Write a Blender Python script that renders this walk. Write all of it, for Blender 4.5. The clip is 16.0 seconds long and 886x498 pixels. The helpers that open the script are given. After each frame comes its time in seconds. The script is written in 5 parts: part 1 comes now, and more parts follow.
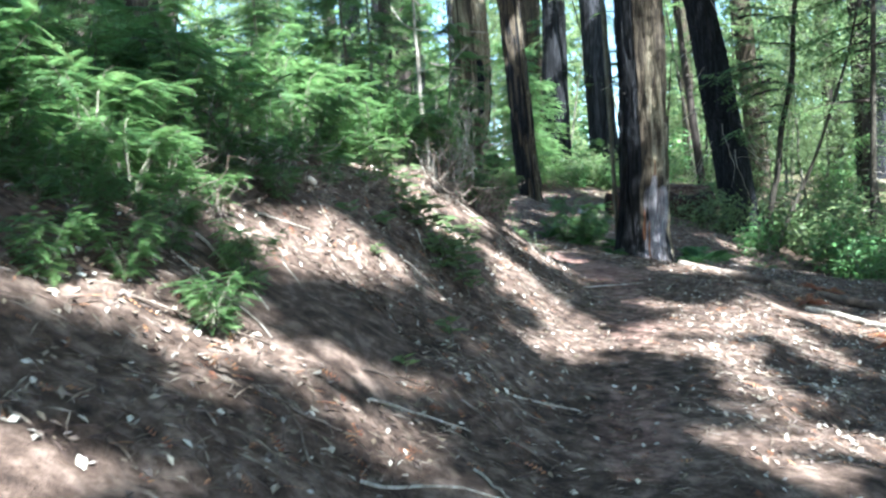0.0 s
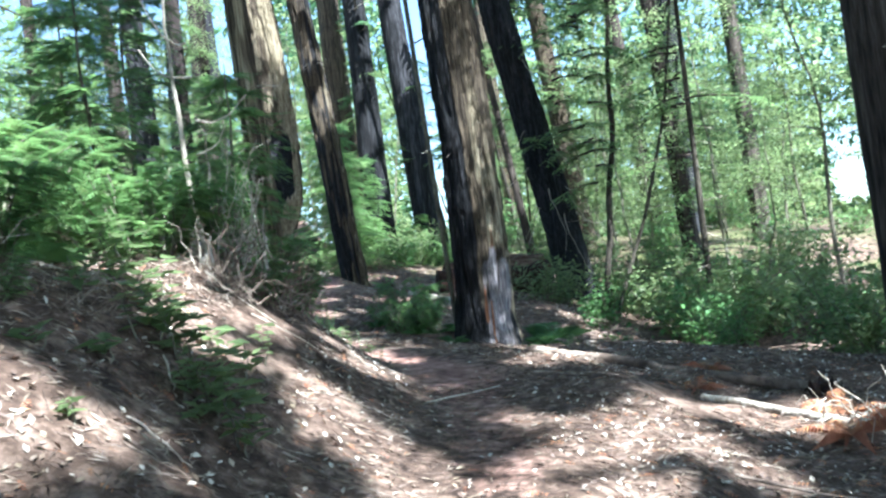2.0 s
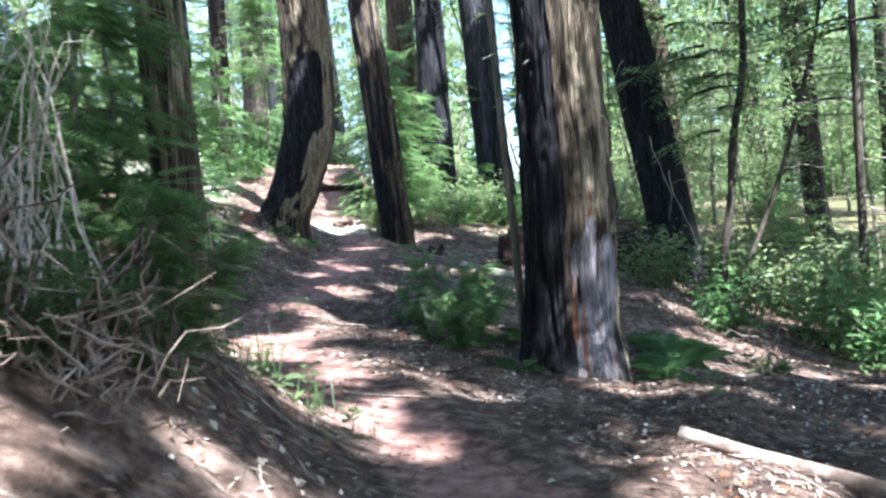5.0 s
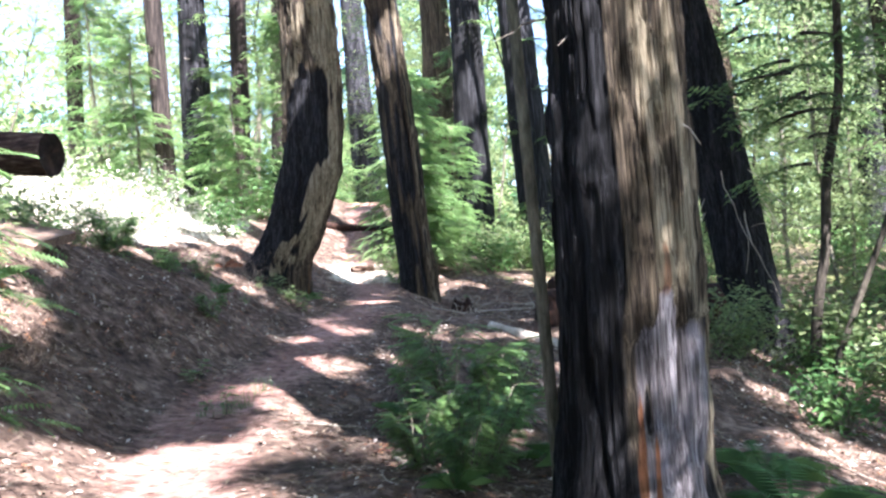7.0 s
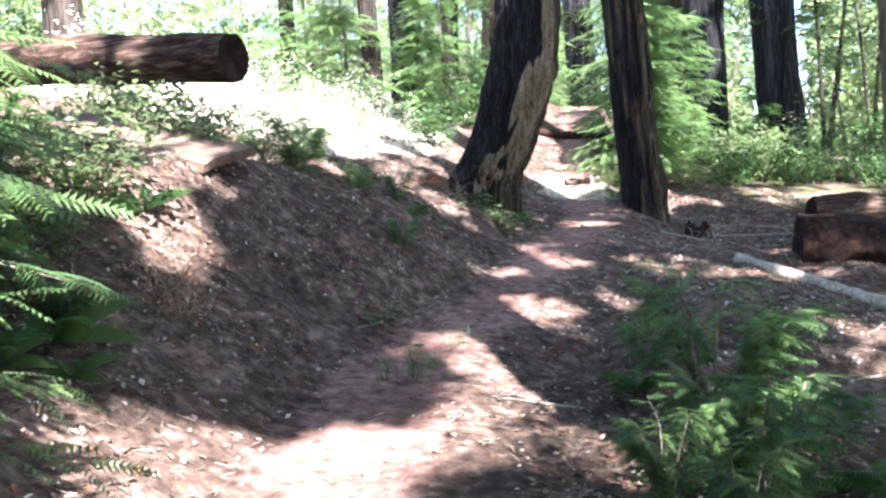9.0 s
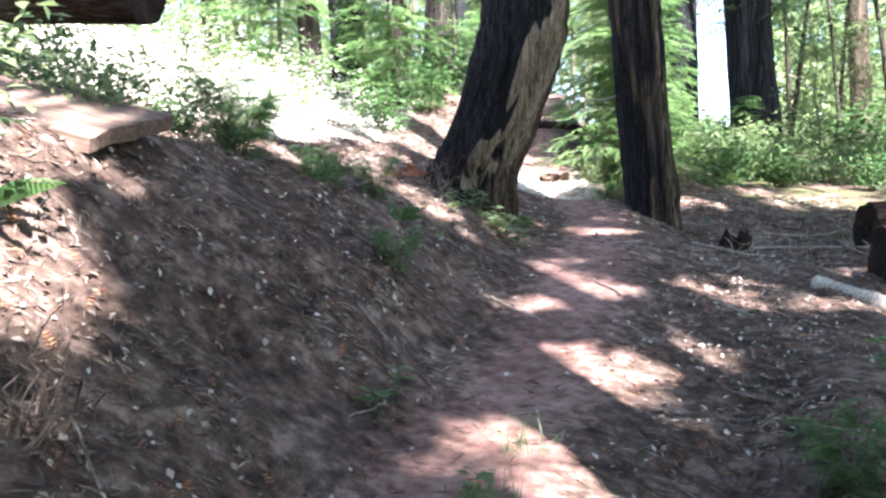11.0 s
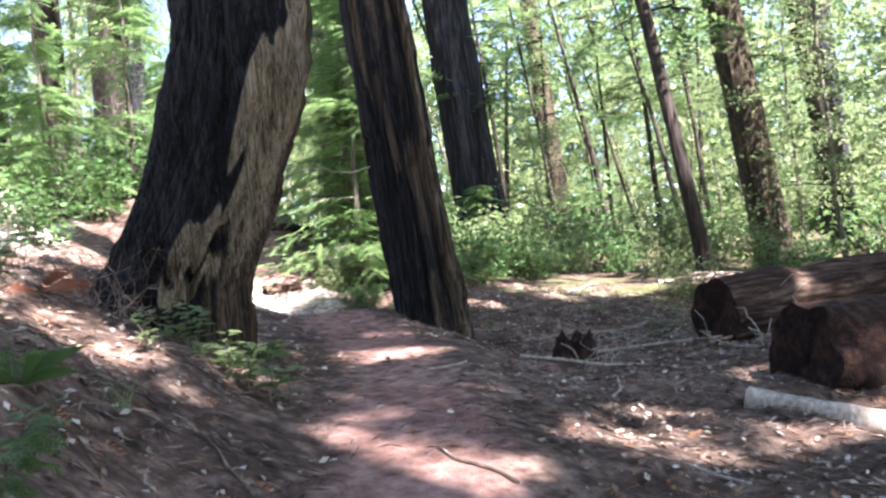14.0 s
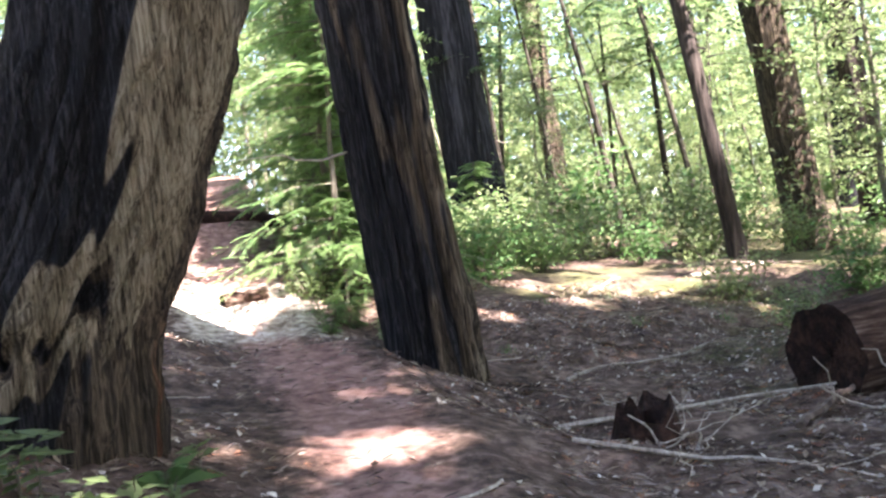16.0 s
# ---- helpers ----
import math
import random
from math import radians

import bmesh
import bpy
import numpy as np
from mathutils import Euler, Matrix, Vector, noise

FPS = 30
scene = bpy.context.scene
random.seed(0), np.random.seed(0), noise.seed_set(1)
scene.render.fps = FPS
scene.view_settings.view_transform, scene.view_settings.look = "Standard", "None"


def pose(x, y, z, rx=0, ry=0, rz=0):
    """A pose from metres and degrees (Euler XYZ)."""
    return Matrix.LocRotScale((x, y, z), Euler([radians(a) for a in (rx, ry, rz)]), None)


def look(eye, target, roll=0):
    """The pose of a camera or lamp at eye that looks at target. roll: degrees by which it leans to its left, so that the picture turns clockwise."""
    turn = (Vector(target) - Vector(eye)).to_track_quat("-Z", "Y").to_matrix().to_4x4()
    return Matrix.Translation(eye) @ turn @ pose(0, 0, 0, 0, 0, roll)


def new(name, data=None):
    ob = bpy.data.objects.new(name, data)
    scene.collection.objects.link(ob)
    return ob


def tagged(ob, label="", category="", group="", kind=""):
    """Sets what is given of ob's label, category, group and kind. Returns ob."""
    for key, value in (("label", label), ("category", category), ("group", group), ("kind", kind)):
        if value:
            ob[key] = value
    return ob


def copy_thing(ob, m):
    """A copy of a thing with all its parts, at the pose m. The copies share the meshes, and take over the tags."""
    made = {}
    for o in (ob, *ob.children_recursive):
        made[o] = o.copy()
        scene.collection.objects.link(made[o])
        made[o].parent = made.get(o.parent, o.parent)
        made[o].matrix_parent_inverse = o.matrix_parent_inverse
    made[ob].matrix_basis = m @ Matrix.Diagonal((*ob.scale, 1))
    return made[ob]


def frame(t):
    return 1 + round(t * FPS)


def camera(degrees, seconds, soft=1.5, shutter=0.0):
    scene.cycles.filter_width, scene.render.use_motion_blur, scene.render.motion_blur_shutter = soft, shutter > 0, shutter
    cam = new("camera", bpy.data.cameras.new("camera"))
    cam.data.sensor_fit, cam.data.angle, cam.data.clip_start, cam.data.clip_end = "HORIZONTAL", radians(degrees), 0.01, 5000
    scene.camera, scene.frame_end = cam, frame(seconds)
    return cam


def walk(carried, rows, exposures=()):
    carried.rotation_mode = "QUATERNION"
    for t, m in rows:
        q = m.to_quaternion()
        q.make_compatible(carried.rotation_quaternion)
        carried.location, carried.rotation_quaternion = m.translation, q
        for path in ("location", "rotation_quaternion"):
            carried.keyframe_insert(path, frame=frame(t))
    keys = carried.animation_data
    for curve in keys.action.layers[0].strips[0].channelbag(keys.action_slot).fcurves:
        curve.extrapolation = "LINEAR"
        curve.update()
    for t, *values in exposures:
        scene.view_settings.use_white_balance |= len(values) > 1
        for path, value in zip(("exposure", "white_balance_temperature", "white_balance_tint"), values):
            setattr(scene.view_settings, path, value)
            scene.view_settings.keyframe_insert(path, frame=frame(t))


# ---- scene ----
cam = camera(55.5, 16.0, soft=2.5, shutter=0.25)
PATH = [
    (0, (0.599, 0.052, 1.408), (0.528, 2.049, 1.342), -2.1),
    (0.5, (0.68, 0.646, 1.459), (0.65, 2.645, 1.423), -2.8),
    (1, (0.723, 1.3, 1.518), (0.738, 3.3, 1.509), -2.7),
    (1.5, (0.806, 1.873, 1.563), (1.073, 3.855, 1.565), -3.4),
    (2, (0.909, 2.421, 1.513), (1.25, 4.389, 1.609), -7.2),
    (2.5, (1.007, 3.149, 1.527), (1.472, 5.094, 1.582), -3.9),
    (3, (1.199, 3.826, 1.563), (1.548, 5.793, 1.661), -6.8),
    (3.5, (1.32, 4.602, 1.624), (1.541, 6.589, 1.682), -5.7),
    (6, (2.115, 8.5, 2.003), (2.296, 10.492, 1.994), -3.8),
    (6.5, (2.296, 9.178, 2.058), (2.524, 11.164, 2.12), -5.0),
    (7, (2.333, 9.755, 2.119), (2.404, 11.751, 2.211), -3.4),
    (7.5, (2.421, 10.245, 2.153), (2.509, 12.243, 2.103), -4.2),
    (8, (2.409, 10.609, 2.246), (2.124, 12.587, 2.171), -6.2),
    (8.5, (2.339, 11.024, 2.3), (1.892, 12.971, 2.201), -2.8),
    (11, (0.94, 14.069, 2.437), (0.695, 16.05, 2.305), -1.5),
    (11.5, (0.802, 14.63, 2.426), (0.591, 16.618, 2.45), -2.1),
    (12, (0.666, 15.109, 2.415), (0.555, 17.106, 2.405), -2.6),
    (12.5, (0.561, 15.699, 2.405), (0.753, 17.69, 2.432), -1.2),
    (13, (0.522, 16.359, 2.396), (0.668, 18.35, 2.506), -3.6),
    (13.5, (0.456, 17.017, 2.39), (0.836, 18.978, 2.489), 0.3),
    (14, (0.531, 17.668, 2.374), (1.004, 19.609, 2.473), -6.7),
    (14.5, (0.544, 18.313, 2.473), (1.089, 20.233, 2.612), -4.7),
    (15, (0.71, 18.851, 2.596), (1.339, 20.746, 2.721), -6.9),
    (15.5, (0.763, 19.354, 2.723), (1.291, 21.279, 2.834), -5.3),
    (16, (0.961, 19.818, 2.84), (1.457, 21.755, 2.86), -7.5),
]
walk(cam, [(t, look(eye, target, roll)) for t, eye, target, roll in PATH], [(0, 2.88, 5400, 2), (3.5, 2.76, 5350, 4), (6.5, 3.14, 5850, 18), (8.5, 3.18, 5950, 18), (11, 3.33, 5950, 18), (12.5, 3.32, 6150, 26), (13.5, 3.18, 6200, 25), (15, 3.14, 6250, 20), (16, 3.52, 6550, 25)])

# ---- light ----
SUN = Vector((0.29, -0.50, 0.80)).normalized()      # towards the sun: high, behind and to the right of the walk
world = bpy.data.worlds.new("sky")
scene.world = world
world.use_nodes = True
wn = world.node_tree.nodes
sky = wn.new("ShaderNodeTexSky")
sky.sky_type, sky.sun_disc = "NISHITA", False
sky.sun_elevation = math.asin(SUN.z)
sky.sun_rotation = math.atan2(SUN.x, SUN.y)
wn["Background"].inputs["Strength"].default_value = 0.08
world.node_tree.links.new(sky.outputs["Color"], wn["Background"].inputs["Color"])
lamp = bpy.data.lights.new("sun", "SUN")
lamp.energy, lamp.angle, lamp.color = 5.0, radians(0.55), (1.0, 0.95, 0.90)
sun = new("sun", lamp)
sun.matrix_world = look(SUN * 60, (0, 0, 0))

# ---- materials ----


def material(name, colours, scale=(8, 8, 8), rough=0.9, bump=0.4, bump_scale=60, translucent=0.0, island=0.0, spec=0.2, layers=(), objrand=0.0, contrast=0.14, coarse=0.0):
    """Noise-varied colours (dark, mid, light) at two scales, with bump; layers: (attribute, colours, softness) laid over the base."""
    m = bpy.data.materials.new(name)
    m.use_nodes = True
    t = m.node_tree
    n, ln = t.nodes, t.links.new
    b = n["Principled BSDF"]
    b.inputs["Roughness"].default_value = rough
    b.inputs["Specular IOR Level"].default_value = spec
    tc = n.new("ShaderNodeTexCoord")
    mp = n.new("ShaderNodeMapping")
    mp.inputs["Scale"].default_value = scale
    ln(tc.outputs["Object"], mp.inputs["Vector"])

    def ramp(cols, src, lo=0.3, hi=0.7):
        r = n.new("ShaderNodeValToRGB")
        e = r.color_ramp.elements
        e[0].position, e[1].position = lo, hi
        e[0].color, e[1].color = (*cols[0], 1), (*cols[-1], 1)
        for k, c in enumerate(cols[1:-1]):
            q = e.new(lo + (hi - lo) * (k + 1) / (len(cols) - 1))
            q.color = (*c, 1)
        ln(src, r.inputs["Fac"])
        return r.outputs["Color"]

    def tex(s, detail=6.0, roughness=0.65):
        q = n.new("ShaderNodeTexNoise")
        q.inputs["Scale"].default_value, q.inputs["Detail"].default_value, q.inputs["Roughness"].default_value = s, detail, roughness
        ln(mp.outputs["Vector"], q.inputs["Vector"])
        return q

    fine, broad = tex(1.0), tex(0.17, 3.0)
    mix = n.new("ShaderNodeMath")
    mix.operation = "MULTIPLY_ADD"
    mix.inputs[1].default_value, mix.inputs[2].default_value = 0.65, 0.0
    ln(fine.outputs["Fac"], mix.inputs[0])
    add = n.new("ShaderNodeMath")
    add.operation = "MULTIPLY_ADD"
    add.inputs[1].default_value = 0.35
    ln(broad.outputs["Fac"], add.inputs[0])
    ln(mix.outputs[0], add.inputs[2])
    col = ramp(colours, add.outputs[0], 0.5 - contrast, 0.5 + contrast)
    for attr, cols in layers:
        a = n.new("ShaderNodeAttribute")
        a.attribute_name = attr
        c2 = ramp(cols, add.outputs[0], 0.5 - contrast, 0.5 + contrast)
        edge = n.new("ShaderNodeMath")
        edge.operation = "MULTIPLY_ADD"
        edge.inputs[1].default_value = 0.5
        ln(fine.outputs["Fac"], edge.inputs[0])
        ln(a.outputs["Fac"], edge.inputs[2])
        st = n.new("ShaderNodeMapRange")
        st.inputs["From Min"].default_value, st.inputs["From Max"].default_value = 0.62, 0.88
        ln(edge.outputs[0], st.inputs["Value"])
        mx = n.new("ShaderNodeMix")
        mx.data_type = "RGBA"
        ln(st.outputs["Result"], mx.inputs[0])
        ln(col, mx.inputs[6])
        ln(c2, mx.inputs[7])
        col = mx.outputs[2]
    if island or objrand:
        hs = n.new("ShaderNodeHueSaturation")
        src = n.new("ShaderNodeNewGeometry").outputs["Random Per Island"] if island else n.new("ShaderNodeObjectInfo").outputs["Random"]
        amount = island or objrand
        for key, lo, hi in (("Value", 1 - amount, 1 + amount), ("Hue", 0.5 - 0.05 * amount, 0.5 + 0.04 * amount)):
            q = n.new("ShaderNodeMapRange")
            q.inputs["To Min"].default_value, q.inputs["To Max"].default_value = lo, hi
            ln(src, q.inputs["Value"])
            ln(q.outputs["Result"], hs.inputs[key])
        ln(col, hs.inputs["Color"])
        col = hs.outputs["Color"]
    ln(col, b.inputs["Base Color"])
    if bump:
        bn = tex(bump_scale / max(scale[0], 0.01), 4.0)
        bp = n.new("ShaderNodeBump")
        bp.inputs["Strength"].default_value, bp.inputs["Distance"].default_value = bump, 0.02
        height = bn.outputs["Fac"]
        if coarse:
            hm = n.new("ShaderNodeMath")
            hm.operation = "MULTIPLY_ADD"
            hm.inputs[1].default_value = coarse
            ln(fine.outputs["Fac"], hm.inputs[0])
            ln(height, hm.inputs[2])
            height = hm.outputs[0]
        ln(height, bp.inputs["Height"])
        ln(bp.outputs["Normal"], b.inputs["Normal"])
    if translucent:
        tr = n.new("ShaderNodeBsdfTranslucent")
        ms = n.new("ShaderNodeMixShader")
        ms.inputs[0].default_value = translucent
        br = n.new("ShaderNodeHueSaturation")
        br.inputs["Value"].default_value, br.inputs["Saturation"].default_value = 1.7, 1.0
        ln(col, br.inputs["Color"])
        ln(br.outputs["Color"], tr.inputs["Color"])
        ln(b.outputs[0], ms.inputs[1])
        ln(tr.outputs[0], ms.inputs[2])
        ln(ms.outputs[0], n["Material Output"].inputs["Surface"])
    return m


SILVER = ("silver", [(0.06, 0.052, 0.053), (0.20, 0.18, 0.187), (0.42, 0.385, 0.39)])
CHAR = ("char", [(0.003, 0.003, 0.0035), (0.012, 0.012, 0.0135), (0.05, 0.05, 0.055)])
RAW = ("raw", [(0.10, 0.04, 0.02), (0.22, 0.09, 0.04), (0.34, 0.16, 0.08)])
PALE = ("pale", [(0.05, 0.037, 0.022), (0.25, 0.205, 0.132), (0.46, 0.39, 0.27)])
M_BARK = material("redwood_bark", [(0.012, 0.009, 0.006), (0.068, 0.052, 0.036), (0.19, 0.148, 0.098)], (80, 80, 2.4), bump=1.0, bump_scale=190, layers=(PALE, CHAR, SILVER, RAW), contrast=0.10, coarse=3.0)
M_BARK_FAR = material("far_redwood_bark", [(0.010, 0.008, 0.007), (0.036, 0.028, 0.023), (0.09, 0.073, 0.06)], (18, 18, 1.4), bump=0.8, contrast=0.11, coarse=2.0, objrand=0.35, layers=(CHAR,))
M_SAPLING = material("sapling_bark", [(0.05, 0.05, 0.035), (0.12, 0.11, 0.08), (0.22, 0.20, 0.15)], (40, 40, 8), bump=0.4, objrand=0.3)
M_DARKBARK = material("dark_sapling_bark", [(0.014, 0.012, 0.009), (0.04, 0.034, 0.025), (0.10, 0.088, 0.065)], (40, 40, 8), bump=0.5, objrand=0.3)
M_DEAD = material("bleached_dead_wood", [(0.15, 0.125, 0.095), (0.35, 0.305, 0.245), (0.56, 0.51, 0.435)], (40, 40, 12), bump=0.6)
M_TWIG = material("fallen_twigs", [(0.03, 0.02, 0.015), (0.135, 0.10, 0.078), (0.36, 0.30, 0.245)], (6, 6, 6), bump=0.2, island=0.5)
M_ROT = material("red_rotten_wood", [(0.006, 0.004, 0.003), (0.022, 0.011, 0.008), (0.07, 0.036, 0.024)], (14, 14, 14), bump=1.0, bump_scale=50)
M_END = material("dark_end_grain", [(0.007, 0.005, 0.004), (0.02, 0.012, 0.009), (0.05, 0.03, 0.021)], (10, 10, 10), bump=1.0, bump_scale=40)
# leaf colour whitened to carry the overexposed sun on the hillside
M_GLARELEAF = material("sun_glare_leaves", [(0.42, 0.43, 0.34), (0.60, 0.60, 0.50), (0.74, 0.72, 0.63)], (2, 2, 2), bump=0, translucent=0.35, island=0.3)
M_LOGBARK = material("fallen_log_bark", [(0.025, 0.013, 0.009), (0.09, 0.05, 0.034), (0.27, 0.20, 0.15)], (2.2, 22, 22), bump=1.0, bump_scale=60, coarse=2.0, contrast=0.11)
M_PLANK = material("hewn_plank_wood", [(0.08, 0.05, 0.036), (0.175, 0.118, 0.087), (0.29, 0.21, 0.16)], (3, 30, 30), bump=0.5)
# last layer: dry ground whitened, with the sun's glare put into its colour
M_GROUND = material("forest_duff", [(0.018, 0.011, 0.008), (0.098, 0.065, 0.048), (0.28, 0.20, 0.155)], (9, 9, 9), bump=1.0, bump_scale=70,
                    layers=(("trail", [(0.11, 0.057, 0.044), (0.245, 0.142, 0.113), (0.41, 0.265, 0.22)]), ("moss", [(0.03, 0.036, 0.014), (0.075, 0.082, 0.03), (0.14, 0.14, 0.06)]), ("dry_glare", [(0.34, 0.29, 0.22), (0.54, 0.49, 0.41), (0.70, 0.66, 0.58)])))
M_LITTER = material("dry_leaves", [(0.05, 0.034, 0.025), (0.16, 0.118, 0.087), (0.36, 0.30, 0.245)], (3, 3, 3), bump=0, island=0.55, rough=0.7)
M_FLECK = material("pale_fallen_leaves", [(0.30, 0.25, 0.20), (0.46, 0.41, 0.34), (0.62, 0.57, 0.50)], (3, 3, 3), bump=0, island=0.3, rough=0.6)
M_NEEDLE = material("redwood_sprays", [(0.024, 0.055, 0.027), (0.06, 0.115, 0.052), (0.12, 0.19, 0.085)], (2, 2, 2), bump=0, translucent=0.4, island=0.4, rough=0.55, spec=0.35)
M_SPROUT = material("young_redwood_sprays", [(0.045, 0.09, 0.034), (0.105, 0.18, 0.06), (0.19, 0.28, 0.105)], (2, 2, 2), bump=0, translucent=0.47, island=0.4, rough=0.5, spec=0.4)
M_LEAF = material("broad_leaves", [(0.055, 0.09, 0.038), (0.14, 0.185, 0.078), (0.25, 0.30, 0.145)], (1.5, 1.5, 1.5), bump=0, translucent=0.55, island=0.3, rough=0.45, spec=0.4)
M_BOUGH = material("low_redwood_boughs", [(0.045, 0.085, 0.033), (0.10, 0.155, 0.058), (0.18, 0.245, 0.09)], (2, 2, 2), bump=0, translucent=0.52, island=0.35, rough=0.55, spec=0.35)
M_FERN = material("fern_fronds", [(0.04, 0.085, 0.03), (0.07, 0.14, 0.045), (0.11, 0.20, 0.06)], (2, 2, 2), bump=0, translucent=0.35, island=0.35, rough=0.55)
M_RUST = material("dead_fern_fronds", [(0.14, 0.06, 0.03), (0.28, 0.13, 0.07), (0.42, 0.24, 0.14)], (3, 3, 3), bump=0, translucent=0.2, island=0.4)

# ---- mesh helpers ----
RNG = np.random.default_rng(7)


def mesh_object(name, verts, faces, mat, parent=None, label="", smooth=False, attrs=None):
    me = bpy.data.meshes.new(name)
    verts = np.asarray(verts, dtype=np.float32)
    faces = np.asarray(faces, dtype=np.int32)
    k = faces.shape[1]
    me.vertices.add(len(verts))
    me.vertices.foreach_set("co", verts.ravel())
    me.loops.add(faces.size)
    me.loops.foreach_set("vertex_index", faces.ravel())
    me.polygons.add(len(faces))
    me.polygons.foreach_set("loop_start", np.arange(0, faces.size, k, dtype=np.int32))
    me.update(calc_edges=True)
    me.polygons.foreach_set("use_smooth", np.full(len(faces), smooth))
    for key, values in (attrs or {}).items():
        me.attributes.new(key, "FLOAT", "POINT").data.foreach_set("value", np.asarray(values, dtype=np.float32).ravel())
    me.materials.append(mat)
    ob = new(name, me)
    if parent is not None:
        ob.parent = parent
    if label:
        tagged(ob, label)
    return ob


def thing(name, x, y, z, label, category, group="", kind=""):
    ob = new(name)
    ob.empty_display_size = 0.2
    ob.location = (x, y, z)
    return tagged(ob, label, category, group, kind)


def grid_noise(g, u, v, wrap):
    """Smooth noise from the lattice g at rows u and columns v (columns wrap round a trunk)."""
    i, j = np.floor(u).astype(int), np.floor(v).astype(int)
    a, b = u - i, v - j
    a, b = a * a * (3 - 2 * a), b * b * (3 - 2 * b)
    R, C = g.shape
    i0, i1 = i % R, (i + 1) % R
    j0, j1 = j % C, (j + 1) % C
    return (g[i0, j0] * (1 - a) * (1 - b) + g[i1, j0] * a * (1 - b) + g[i0, j1] * (1 - a) * b + g[i1, j1] * a * b)


LAT = np.random.default_rng(3).random((64, 64))


def plane_noise(x, y, scale):
    return grid_noise(LAT, np.asarray(x) / scale + 100.3, np.asarray(y) / scale + 57.7, True)


def tube(points, radii, segs=7, rough=0.0, rng=RNG):
    """A tapering limb through the points; closed at both ends."""
    p = np.asarray(points, dtype=float)
    r = np.asarray(radii, dtype=float)
    d = np.gradient(p, axis=0)
    d /= np.linalg.norm(d, axis=1)[:, None] + 1e-9
    ref = np.where(np.abs(d[:, 2:3]) > 0.9, np.array([[1.0, 0, 0]]), np.array([[0, 0, 1.0]]))
    a = np.cross(d, ref)
    a /= np.linalg.norm(a, axis=1)[:, None] + 1e-9
    b = np.cross(d, a)
    ang = np.linspace(0, 2 * np.pi, segs, endpoint=False)
    rr = r[:, None] * (1 + rough * (rng.random((len(p), segs)) - 0.5))
    v = p[:, None] + rr[..., None] * (np.cos(ang)[None, :, None] * a[:, None] + np.sin(ang)[None, :, None] * b[:, None])
    n = len(p)
    k = np.arange(n - 1)[:, None] * segs
    s = np.arange(segs)[None]
    t = (s + 1) % segs
    f = np.stack([k + s, k + t, k + segs + t, k + segs + s], -1).reshape(-1, 4)
    verts = np.concatenate([v.reshape(-1, 3), p[:1], p[-1:]])
    c0, c1 = n * segs, n * segs + 1
    s = np.arange(segs)
    t = (s + 1) % segs
    cap0 = np.stack([np.full(segs, c0), t, s, s], -1)
    cap1 = np.stack([np.full(segs, c1), (n - 1) * segs + s, (n - 1) * segs + t, (n - 1) * segs + t], -1)
    tri = np.concatenate([f[:, [0, 1, 2]], f[:, [0, 2, 3]], cap0[:, :3], cap1[:, :3]])
    return verts, tri


def join(pieces):
    vs, fs, o = [], [], 0
    for v, f in pieces:
        vs.append(v)
        fs.append(np.asarray(f) + o)
        o += len(v)
    return np.concatenate(vs), np.concatenate(fs)


def bend(rng, start, end, n=8, wobble=0.1):
    """Points on a crooked line."""
    t = np.linspace(0, 1, n)[:, None]
    p = np.asarray(start) * (1 - t) + np.asarray(end) * t
    w = np.cumsum(rng.normal(0, wobble, (n, 3)), axis=0)
    w -= t * w[-1] * 0.6
    w -= w[0]
    return p + w * np.sqrt(t)


def scatter(template, pos, yaw, pitch, roll, size):
    """Many copies of a small leaf shape, as one set of triangles."""
    tv, tf = template
    cy, sy, cp, sp, cr, sr = np.cos(yaw), np.sin(yaw), np.cos(pitch), np.sin(pitch), np.cos(roll), np.sin(roll)
    x = np.stack([cy * cp, sy * cp, sp], -1)
    side = np.stack([-sy, cy, np.zeros_like(cy)], -1)
    up = np.cross(x, side)
    y2 = side * cr[:, None] + up * sr[:, None]
    z2 = np.cross(x, y2)
    size = np.broadcast_to(size, yaw.shape)
    v = (tv[None, :, 0, None] * x[:, None] + tv[None, :, 1, None] * y2[:, None] + tv[None, :, 2, None] * z2[:, None]) * size[:, None, None] + pos[:, None]
    n = len(pos)
    f = tf[None] + (np.arange(n) * len(tv))[:, None, None]
    return v.reshape(-1, 3), f.reshape(-1, 3)


def spray_shape(pairs=9, spread=0.24, width=0.05, droop=0.18):
    """A flat feathery spray, one unit long."""
    v, f = [], []
    for k in range(pairs):
        s = 0.06 + 0.9 * k / pairs
        reach = spread * (1 - 0.55 * s) * (0.55 + 0.45 * min(1, s * 5))
        for side in (-1, 1):
            o = len(v)
            v += [(s, 0, -droop * s * s), (s + width, 0, -droop * s * s), (s + 0.13, side * reach, -droop * (s + 0.1) ** 2 - 0.03)]
            f.append((o, o + 1, o + 2) if side > 0 else (o + 1, o, o + 2))
    o = len(v)
    v += [(0, -0.008, 0), (0, 0.008, 0), (1.02, 0, -droop)]
    f.append((o, o + 1, o + 2))
    return np.array(v, dtype=float), np.array(f)


